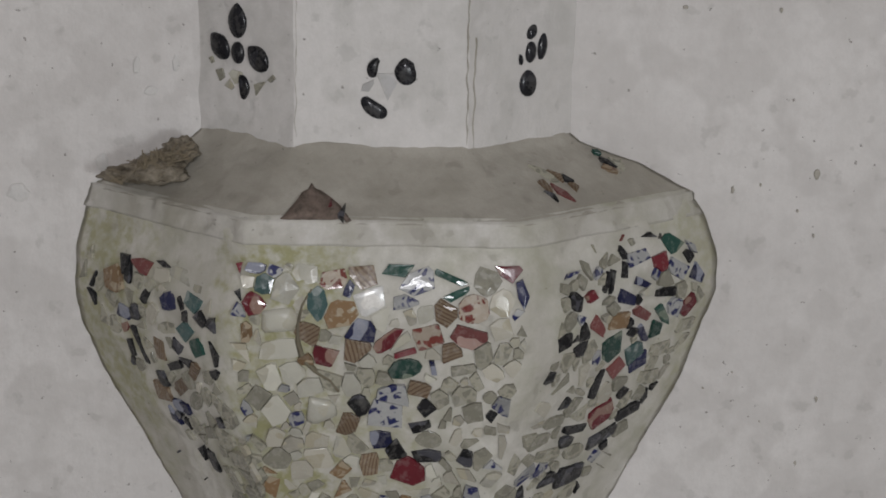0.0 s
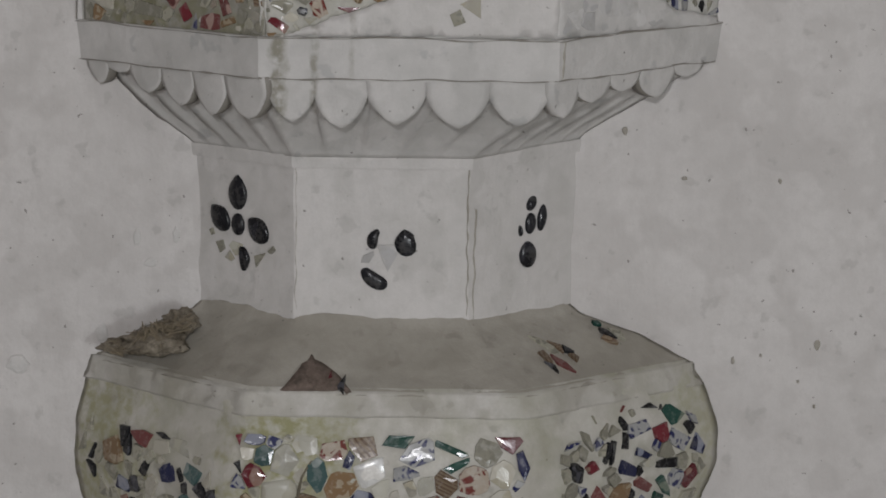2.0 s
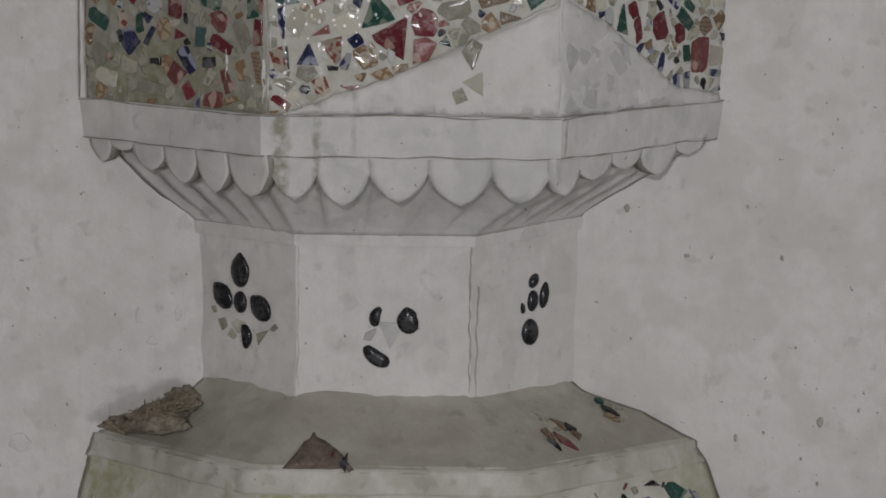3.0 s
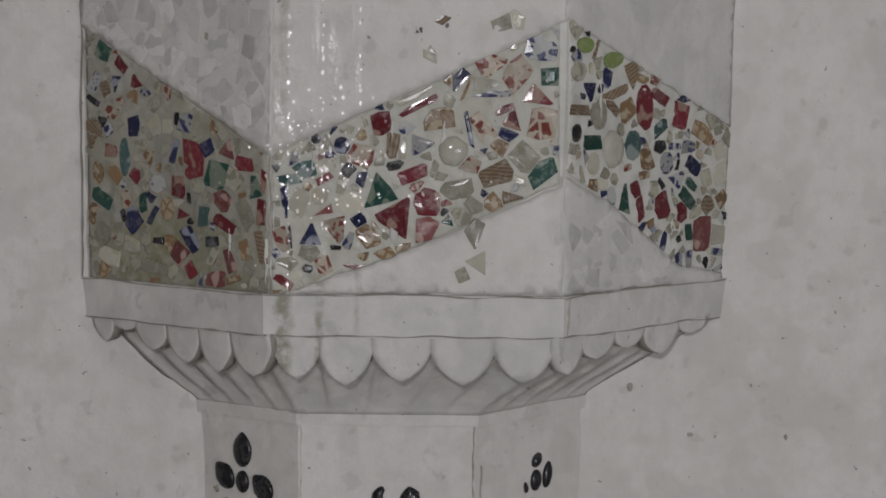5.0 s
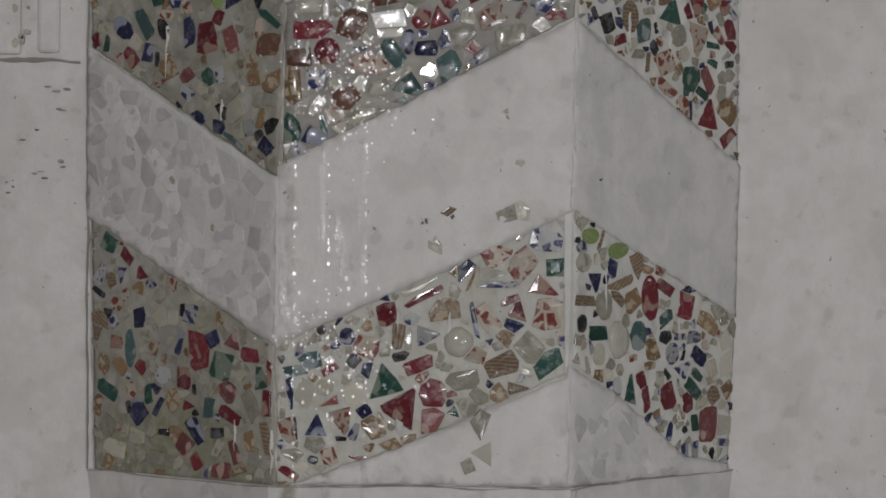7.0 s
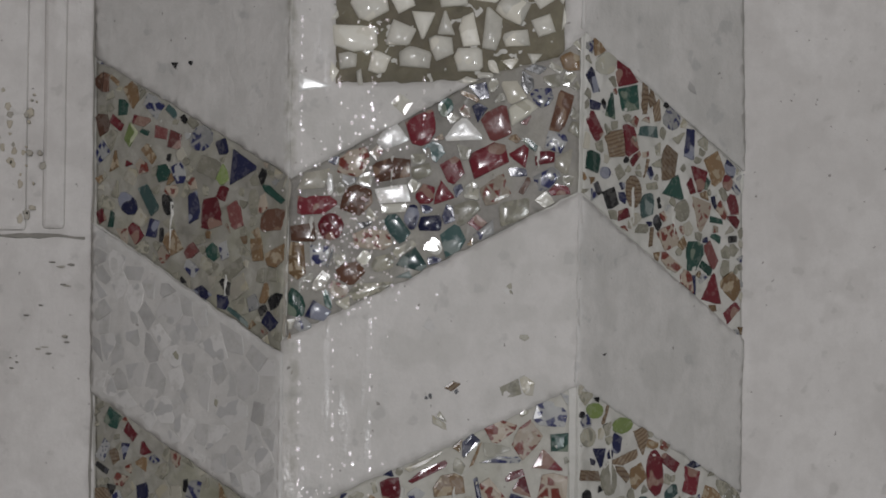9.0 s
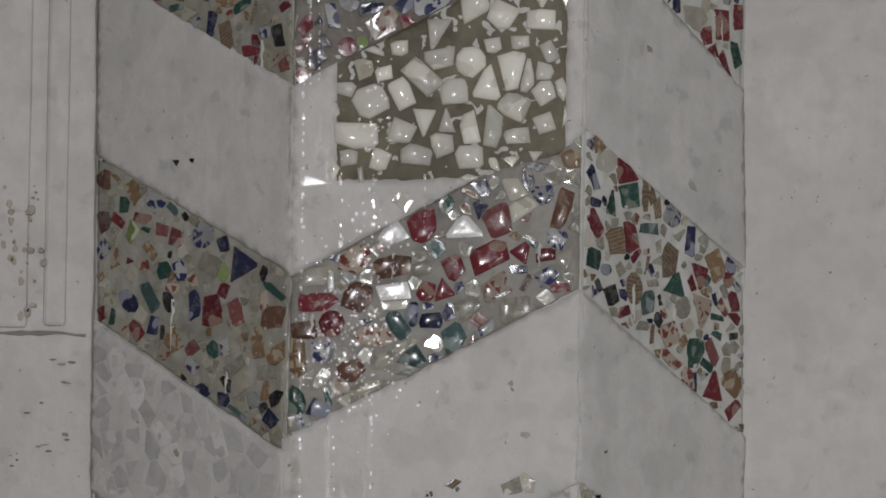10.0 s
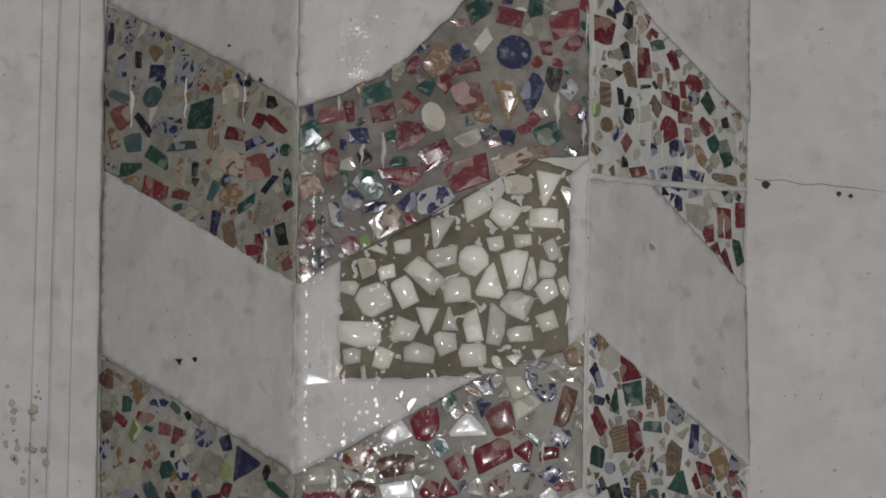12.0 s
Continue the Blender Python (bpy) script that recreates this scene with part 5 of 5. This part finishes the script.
# ---- black petals set into the neck ----
def petal(face, s, z, wide, tall, turn=0.0, point=1.0, cut=0.0):
    """A domed almond of black glaze, pointed at its head; cut: broken away on one side."""
    bm = bmesh.new()
    n = 18
    nrm = NECK.normal(face, s / 1000, z / 1000)
    rows = []
    for scale, h in ((1.03, -0.002), (1.0, 0.0022), (0.86, 0.0036), (0.45, 0.0052)):
        row = []
        for i in range(n):
            a = 6.2832 * i / n
            x, y = math.sin(a) * wide / 2, math.cos(a) * tall / 2
            if y > 0:
                x *= (1 - point * 0.55 * (y / (tall / 2)) ** 2)
            if cut and x > wide / 2 * (1 - 2 * cut):
                x = wide / 2 * (1 - 2 * cut) + 0.6 * math.sin(y * 2.1)
            x, y = x * scale, y * scale
            c, d = math.cos(turn), math.sin(turn)
            p = NECK.point(face, (s + x * c - y * d) / 1000, (z + x * d + y * c) / 1000)
            row.append(bm.verts.new(p + nrm * h))
        rows.append(row)
    for a, b in zip(rows, rows[1:]):
        for i in range(n):
            bm.faces.new((a[i], a[(i + 1) % n], b[(i + 1) % n], b[i]))
    bm.faces.new(rows[-1])
    return fixed(part("petal", bm, obsidian, pillar, "black glazed petal", smooth=True))


petal(0, -10, 1123, 18, 24, 0, 0)
petal(0, -10, 1158, 26, 38)
petal(0, -37, 1128, 25, 34, 0.75)
petal(0, 19, 1120, 26, 34, -0.25 + 3.14 * 0.35)
petal(0, -4, 1086, 20, 27, 3.3, 1.0, 0.38)
petal(1, -8, 1117, 15, 22, -0.3, 0.7, 0.22)
petal(1, 26, 1113, 25, 29, 0.15, 0.9, 0.10)
petal(1, -8, 1074, 19, 33, 0.95, 0.3, 0.15)
petal(2, 10, 1128, 14, 23, -0.1, 0)
petal(2, 26, 1133, 12, 29, -0.15, 0.5)
petal(2, 11, 1150, 11, 17, -0.5, 0.5)
petal(2, 8, 1094, 22, 29, 0.1, 0.2)
petal(2, -4, 1121, 4, 12, 0.1, 0.4)
scars = Bed(NECK, 0, None, pillar, fixed, joint, lift=0.0004)
put = scars.put
put("w", -14, 1096, 6); put("G", -49, 1112, 3); put("G", -36, 1097, 5); put("c", -23, 1086, 4); put("G", 20, 1088, 5); put("G", 40, 1101, 3)
scars.lay(flat=True)
scars = Bed(NECK, 1, None, pillar, fixed, joint, lift=0.0004)
put = scars.put
put("x", 7, 1100, 10); put("x", -14, 1098, 5)
scars.lay(flat=True)


# ---- loose dirt on the shoulder, and bare patches ----
def clump(name, place, size, material, owner, keep, seed, label):
    bm = bmesh.new()
    bmesh.ops.create_icosphere(bm, subdivisions=4, radius=1.0)
    for v in bm.verts:
        d = v.co.normalized()
        k = 1 + 0.32 * noise.fractal(d * 2.6 + Vector((seed, 0, 0)), 0.7, 2.1, 5)
        v.co = Vector((d.x * size[0] * k, d.y * size[1] * k, d.z * size[2] * k)) + Vector(place)
    return keep(part(name, bm, material, owner, label, smooth=True))


earth = Mat("dry_earth", 0.95, 0.2)
earth.colour(earth.mix(earth.span(earth.noise(70.0, 5.0, 0.7), 0.35, 0.65), (0.15, 0.125, 0.09), (0.34, 0.30, 0.24)))
earth.bump(earth.noise(130.0, 5.0, 0.7), 0.9, 0.006)
brick_red = Mat("bare_brick", 0.95, 0.2)
brick_red.colour(brick_red.mix(brick_red.span(brick_red.noise(90.0, 5.0, 0.7), 0.35, 0.65), (0.10, 0.08, 0.065), (0.21, 0.16, 0.135)))
brick_red.bump(brick_red.noise(150.0, 5.0, 0.7), 0.8, 0.004)


nest = thing("dirt_heap", (-0.315, 0.115, 0.985), "brown heap of dry straw and dirt on the vase shoulder", "dirt")
nest.matrix_world = Matrix.Translation((-0.315, 0.115, 0.985))


def heaped(ob):
    ob.matrix_parent_inverse = Matrix.Translation((0.315, -0.115, -0.985))
    return ob


clump("earth", (-0.300, 0.112, 0.997), (0.036, 0.032, 0.013), earth, nest, heaped, 2.0, "")
clump("earth", (-0.330, 0.138, 0.988), (0.030, 0.024, 0.009), earth, nest, heaped, 5.0, "")
clump("earth", (-0.272, 0.130, 1.017), (0.018, 0.022, 0.014), earth, nest, heaped, 8.0, "")


def straws(n):
    bm = bmesh.new()
    for _ in range(n):
        p = Vector((max(-0.342, min(-0.262, random.gauss(-0.302, 0.022))), random.gauss(0.112, 0.013), 0))
        p.z = 1.008 + (p.x + 0.30) * 0.4 + random.uniform(-0.008, 0.007)
        d = Vector((random.uniform(-1, 1), random.uniform(-0.6, 0.6), random.uniform(-0.5, 0.5))).normalized() * random.uniform(0.004, 0.010)
        w = d.cross(Vector((0, 1, 0.3))).normalized() * 0.0007
        t = Vector((0, -0.0008, 0))
        q = [bm.verts.new(v) for v in (p - d - w, p - d + w, p + d + w, p + d - w, p - d + t, p + d + t)]
        for f in ((0, 1, 4), (2, 3, 5)):
            bm.faces.new([q[i] for i in f])
        for f in ((0, 4, 5, 3), (1, 2, 5, 4), (0, 3, 2, 1)):
            bm.faces.new([q[i] for i in f])
    return bm


straw = Mat("straw", 0.8, 0.3)
straw.colour(straw.mix(straw.noise(60.0), (0.13, 0.10, 0.065), (0.30, 0.255, 0.18)))
tagged(heaped(part("straw", straws(260), straw, nest)), kind="stuff")


def break_patch(face, z, s, half, tall, material):
    """A ragged break in the rim that lays the core open."""
    bm = slab(SHOULDER, face, mm((s - half, z), (s - half * 0.5, z + tall * 0.5), (s - 2, z + tall), (s + half * 0.5, z + tall * 0.45), (s + half, z)), -0.006, 0.0045, 0.002, 0.004, cell=0.004, rough=0.003)
    return kept(part("bare_break", bm, material, vase, "ragged reddish break in the mortar"))


break_patch(1, 968, -71, 38, 30, brick_red)
crust = Profile([(0.944, -0.0085, -0.385, -0.199, 0.101, 0.302), (0.972, -0.0005, -0.376, -0.193, 0.095, 0.290)])
kept(part("rim_lip", loft(crust, steps(0.944, 0.9695, 9), (40, 50, 40), rounding=2, rough=0.0042, grain=26.0), plaster_lip, vase, "worn white plaster lip", smooth=True))


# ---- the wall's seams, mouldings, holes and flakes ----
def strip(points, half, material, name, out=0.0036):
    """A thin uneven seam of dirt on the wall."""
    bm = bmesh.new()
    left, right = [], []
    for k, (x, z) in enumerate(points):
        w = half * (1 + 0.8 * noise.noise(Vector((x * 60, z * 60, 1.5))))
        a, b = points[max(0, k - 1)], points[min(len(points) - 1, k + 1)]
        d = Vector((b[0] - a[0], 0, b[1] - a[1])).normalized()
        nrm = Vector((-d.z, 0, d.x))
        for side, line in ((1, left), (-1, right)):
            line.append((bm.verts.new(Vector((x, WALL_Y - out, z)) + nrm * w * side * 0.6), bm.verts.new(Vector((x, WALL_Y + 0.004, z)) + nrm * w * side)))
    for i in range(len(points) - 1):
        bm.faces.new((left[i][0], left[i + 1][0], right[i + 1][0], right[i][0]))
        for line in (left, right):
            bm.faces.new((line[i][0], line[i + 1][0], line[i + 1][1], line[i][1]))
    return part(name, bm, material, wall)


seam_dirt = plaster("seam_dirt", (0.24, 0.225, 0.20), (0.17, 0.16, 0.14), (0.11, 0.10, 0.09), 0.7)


def wander(x0, z0, x1, z1, n, wild):
    return [(x0 + (x1 - x0) * i / n + wild * noise.noise(Vector((i * 0.37, x0 * 9, z0))), z0 + (z1 - z0) * i / n + wild * noise.noise(Vector((i * 0.31, z0 * 5, 7)))) for i in range(n + 1)]


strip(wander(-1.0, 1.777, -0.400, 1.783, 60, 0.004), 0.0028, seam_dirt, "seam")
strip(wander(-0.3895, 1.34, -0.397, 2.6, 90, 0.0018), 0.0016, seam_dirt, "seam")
strip(wander(0.325, 2.176, 0.60, 2.150, 40, 0.003), 0.0006, plaster_grey, "seam", 0.0014)
for low, high in (((-1.0, WALL_Y - 0.006, 1.788), (-0.4645, WALL_Y + 0.02, 2.70)), ((-0.4475, WALL_Y - 0.005, 1.790), (-0.4225, WALL_Y + 0.02, 2.70))):
    bm = box(low, high, 0.0048)
    part("moulding", bm, plaster_wall, wall, "flat limewashed moulding", smooth=False)


def flake(x, z, wide, tall, material, name="flake", y=WALL_Y - 0.0065):
    bm = bmesh.new()
    n = 11
    ring = []
    for h in (0.006, 0.0, -0.0006):
        row = []
        for i in range(n):
            a = 6.2832 * i / n
            k = 1 + 0.5 * noise.noise(Vector((math.cos(a) * 2 + x * 50, math.sin(a) * 2 + z * 50, 4)))
            k *= 0.75 if h < 0 else 1.0
            row.append(bm.verts.new((x + math.cos(a) * wide / 2 * k, y + h, z + math.sin(a) * tall / 2 * k)))
        ring.append(row)
    for a, b in zip(ring, ring[1:]):
        for i in range(n):
            bm.faces.new((a[i], a[(i + 1) % n], b[(i + 1) % n], b[i]))
    bm.faces.new(ring[-1])
    return part(name, bm, material, wall)


tan = plaster("bared_tan_plaster", (0.46, 0.42, 0.345), (0.33, 0.29, 0.23), (0.24, 0.20, 0.15), 0.8)
# a scatter of small bared spots on the wall beside the pillar
for x, z, spread_x, spread_z, n in ((-0.468, 1.905, 0.012, 0.022, 14), (-0.463, 1.855, 0.009, 0.016, 9), (-0.486, 1.886, 0.010, 0.010, 5), (-0.468, 1.812, 0.006, 0.012, 5)):
    for _ in range(n):
        w = random.uniform(0.002, 0.0075)
        flake(random.gauss(x, spread_x), random.gauss(z, spread_z), w, w * random.uniform(0.7, 1.6), random.choice((tan, tan, plaster_grey)))
for x, z, n in ((-0.432, 1.753, 3), (-0.418, 1.720, 2), (-0.424, 1.672, 3), (-0.441, 1.660, 3), (-0.483, 1.642, 3), (-0.455, 1.700, 2)):
    for _ in range(n):
        flake(random.gauss(x, 0.008), random.gauss(z, 0.004), random.uniform(0.003, 0.010), random.uniform(0.0012, 0.0026), random.choice((plaster_grey, seam_dirt)), y=WALL_Y - 0.0022)
# Holes in the wall, drawn as flat spots with their shade in the colour.
flake(0.338, 2.169, 0.0096, 0.0084, hole_shade.m, y=WALL_Y - 0.0018)
flake(0.418, 2.159, 0.0054, 0.0054, hole_shade.m, y=WALL_Y - 0.0018)
flake(0.431, 2.157, 0.0048, 0.0048, hole_shade.m, y=WALL_Y - 0.0018)
flake(0.426, 0.990, 0.0067, 0.0125, plaster_grey, y=WALL_Y - 0.0018)
flake(0.425, 0.920, 0.0024, 0.0048, plaster_grey, y=WALL_Y - 0.0018)
flake(0.406, 0.948, 0.0029, 0.0038, plaster_grey, y=WALL_Y - 0.0018)
flake(0.379, 1.172, 0.0038, 0.0058, plaster_grey, y=WALL_Y - 0.0018)
flake(0.364, 0.977, 0.0024, 0.0038, plaster_grey, y=WALL_Y - 0.0018)
flake(0.333, 0.971, 0.0038, 0.0086, plaster_grey, y=WALL_Y - 0.0018)
flake(0.436, 0.732, 0.0034, 0.0062, plaster_grey, y=WALL_Y - 0.0018)
flake(0.373, 0.705, 0.0024, 0.0024, plaster_grey, y=WALL_Y - 0.0018)
flake(0.415, 0.657, 0.0043, 0.0072, plaster_grey, y=WALL_Y - 0.0018)
flake(0.340, 0.762, 0.0024, 0.0024, plaster_grey, y=WALL_Y - 0.0018)
flake(0.308, 0.743, 0.0024, 0.0024, plaster_grey, y=WALL_Y - 0.0018)
flake(0.208, 1.226, 0.0060, 0.0096, plaster_grey, y=WALL_Y - 0.0018)
flake(0.274, 1.174, 0.0060, 0.0048, plaster_grey, y=WALL_Y - 0.0018)
flake(-0.325, 1.101, 0.0084, 0.0204, plaster_side, y=WALL_Y - 0.0018)
flake(-0.310, 1.073, 0.0156, 0.0108, plaster_side, y=WALL_Y - 0.0018)
flake(-0.364, 0.993, 0.0144, 0.0204, plaster_side, y=WALL_Y - 0.0018)
flake(-0.458, 0.957, 0.0240, 0.0216, plaster_side, y=WALL_Y - 0.0018)
flake(-0.282, 1.104, 0.0084, 0.0180, plaster_side, y=WALL_Y - 0.0018)

# ---- water on the pillar ----
def beads(spots):
    bm = bmesh.new()
    for x, y, z, r, tall in spots:
        got = bmesh.ops.create_icosphere(bm, subdivisions=2, radius=1.0)
        for v in got["verts"]:
            v.co = Vector((x + v.co.x * r, y + v.co.y * r * 0.4, z + v.co.z * r * tall))
    for f in bm.faces:
        f.smooth = True
    return bm


drops = []
for x, z0, z1, n in ((-0.158, 1.31, 1.70, 46), (-0.121, 1.40, 1.72, 26), (-0.083, 1.40, 1.72, 26), (-0.157, 1.80, 2.06, 34), (-0.116, 1.86, 1.96, 12), (-0.084, 1.88, 1.96, 14), (-0.031, 1.88, 1.94, 8), (-0.150, 2.03, 2.16, 34), (-0.140, 2.02, 2.14, 20)):
    for _ in range(n):
        drops.append((x + random.gauss(0, 0.0006) + 0.0015 * math.sin(z0 * 40), -0.0042, random.uniform(z0, z1), random.choice((0.0007, 0.0009, 0.0011, 0.0017)), random.uniform(1.0, 2.4)))
for zc, spread, xc, xs, n in ((1.47, 0.030, -0.120, 0.030, 150), (1.77, 0.042, -0.105, 0.030, 250), (1.86, 0.025, -0.085, 0.02, 60), (2.00, 0.03, -0.085, 0.010, 40)):
    for _ in range(n):
        drops.append((random.gauss(xc, xs), -0.0052, random.gauss(zc, spread), random.uniform(0.0007, 0.0020), random.uniform(0.8, 1.5)))
wet = tagged(part("water_drops", beads(drops), water.m, None, "", smooth=True), "clear water drops running down the wet pillar", "water", kind="stuff")


# ---- the dark edge of the medallion on the vase ----
def groove(points, half, material):
    bm = bmesh.new()
    rows = []
    for k, (s, z) in enumerate(points):
        a, b = points[max(0, k - 1)], points[min(len(points) - 1, k + 1)]
        d = math.hypot(b[0] - a[0], b[1] - a[1])
        nx, ny = -(b[1] - a[1]) / d, (b[0] - a[0]) / d
        w = half * (0.5 + 0.8 * math.sin(math.pi * (k + 0.4) / len(points)))
        nrm = VASE.normal(1, s, z)
        rows.append([bm.verts.new(VASE.point(1, s + nx * w * u, z + ny * w * u) + nrm * h) for u, h in ((-1.2, -0.003), (-0.5, 0.0035), (0.5, 0.0035), (1.2, -0.003))])
    for a, b in zip(rows, rows[1:]):
        for i in range(3):
            bm.faces.new((a[i], a[i + 1], b[i + 1], b[i]))
    return kept(part("medallion_edge", bm, material, vase, "dark edge of a round medallion", smooth=True))


# The groove's dark line, laid on as a raised strip of dark mortar.
groove(EDGE, 0.0026, joint_dark)


# ---- lime dribbled over the bands ----
def dribbles(profile, face, ring, n, high=0.0042):
    bm = bmesh.new()
    xs, ys = [p[0] for p in ring], [p[1] for p in ring]
    made = 0
    for _ in range(n * 8):
        if made >= n:
            break
        s, z = random.uniform(min(xs), max(xs)), random.uniform(min(ys), max(ys))
        tall, half = random.uniform(0.012, 0.055), random.uniform(0.0008, 0.0026)
        if not (inside((s, z), ring) and inside((s, z - tall), ring)):
            continue
        made += 1
        rows = []
        m = 9
        for i in range(m):
            v = i / (m - 1)
            w = half * (0.25 + math.sin(math.pi * min(1.0, v * 1.1 + 0.08))) * (1 + 0.5 * noise.noise(Vector((s * 300, z * 90 + i, 2))))
            x = s + 0.0025 * noise.noise(Vector((s * 200, z * 30 + i * 0.5, 6)))
            nrm = profile.normal(face, x, z)
            rows.append([bm.verts.new(profile.point(face, x + u * w, z - tall * v) + nrm * h) for u, h in ((-1.3, 0.001), (-0.7, high * 0.8), (0.1, high), (0.7, high * 0.8), (1.3, 0.001))])
        for a, b in zip(rows, rows[1:]):
            for i in range(4):
                bm.faces.new((a[i], a[i + 1], b[i + 1], b[i]))
    return bm


for bed, n in ((band_one_left, 2), (band_one_front, 4), (band_one_right, 3), (band_two_left, 2), (band_two_front, 3), (band_two_right, 3), (band_three_left, 4), (band_three_front, 7), (band_three_right, 11)):
    tagged(fixed(part("lime_dribbles", dribbles(SHAFT, bed.face, mm(*bed.ring), n), joint, pillar, "white lime dribbled over the china", smooth=True)), kind="stuff")


# ---- cracks down the corners of the neck ----
def corner_crack(profile, face, s, z0, z1, half):
    """A ragged dirty crack along a corner."""
    bm = bmesh.new()
    rows = []
    n = 40
    for i in range(n + 1):
        z = z0 + (z1 - z0) * i / n
        x = s + 0.0030 * noise.noise(Vector((z * 60, s * 9, 2)))
        w = half * max(0.15, 0.6 + 1.1 * noise.noise(Vector((z * 110, s * 20, 8))))
        nrm = profile.normal(face, x, z)
        rows.append([bm.verts.new(profile.point(face, x + u * w, z) + nrm * h) for u, h in ((-1.4, -0.002), (-0.6, 0.0016), (0.6, 0.0016), (1.4, -0.002))])
    for a, b in zip(rows, rows[1:]):
        for k in range(3):
            bm.faces.new((a[k], a[k + 1], b[k + 1], b[k]))
    return fixed(part("corner_crack", bm, plaster_grey, pillar, "thin dirty crack", smooth=True))


corner_crack(NECK, 1, 0.0915, 1.035, 1.195, 0.0011)
corner_crack(NECK, 2, -0.066, 1.03, 1.15, 0.0006)
corner_crack(NECK, 1, -0.0915, 1.04, 1.195, 0.0006)
corner_crack(SHAFT, 1, -0.1495, 1.50, 1.66, 0.0012)
corner_crack(SHAFT, 1, -0.1495, 1.86, 2.02, 0.0009)
corner_crack(SHAFT, 1, 0.1500, 1.345, 1.46, 0.0009)
for z0, z1 in ((1.345, 1.482), (1.670, 1.832), (2.030, 2.212)):
    corner_crack(SHAFT, 1, -0.1485, z0, z1, 0.0026)



def edge_line(profile, face, z, half, out=0.0016):
    """A thin broken dark line along a face."""
    c = profile.corners(z)
    reach = (c[face + 1] - c[face]).length / 2
    bm = bmesh.new()
    rows = []
    n = 46
    for i in range(n + 1):
        s = -reach + 2 * reach * i / n
        h = z + 0.0022 * noise.noise(Vector((s * 22, z * 40, face)))
        w = half * max(0.12, 0.7 + 1.0 * noise.noise(Vector((s * 55, z * 30, face + 5))))
        nrm = profile.normal(face, s, h)
        rows.append([bm.verts.new(profile.point(face, s, h + u * w) + nrm * d) for u, d in ((-1.4, -0.003), (-0.5, out), (0.5, out), (1.4, -0.003))])
    for a, b in zip(rows, rows[1:]):
        for k in range(3):
            bm.faces.new((a[k], a[k + 1], b[k + 1], b[k]))
    return fixed(part("edge_line", bm, edge_dark, pillar, "thin dark line", smooth=True))


for face in range(3):
    edge_line(CORNICE, face, 1.2975, 0.0012)
    edge_line(CORNICE, face, 1.3390, 0.0010)
corner_crack(CORNICE, 2, -0.124, 1.300, 1.338, 0.0014)

fixed(part("lime_ledge", slab(SHAFT, 2, mm((-131, 2147), (-30, 2153), (60, 2160), (124, 2165), (124, 2160), (60, 2154), (-30, 2146), (-131, 2140)), -0.002, 0.0056, 0.002, cell=0.004), plaster_neck, pillar, "narrow ledge of white lime"))
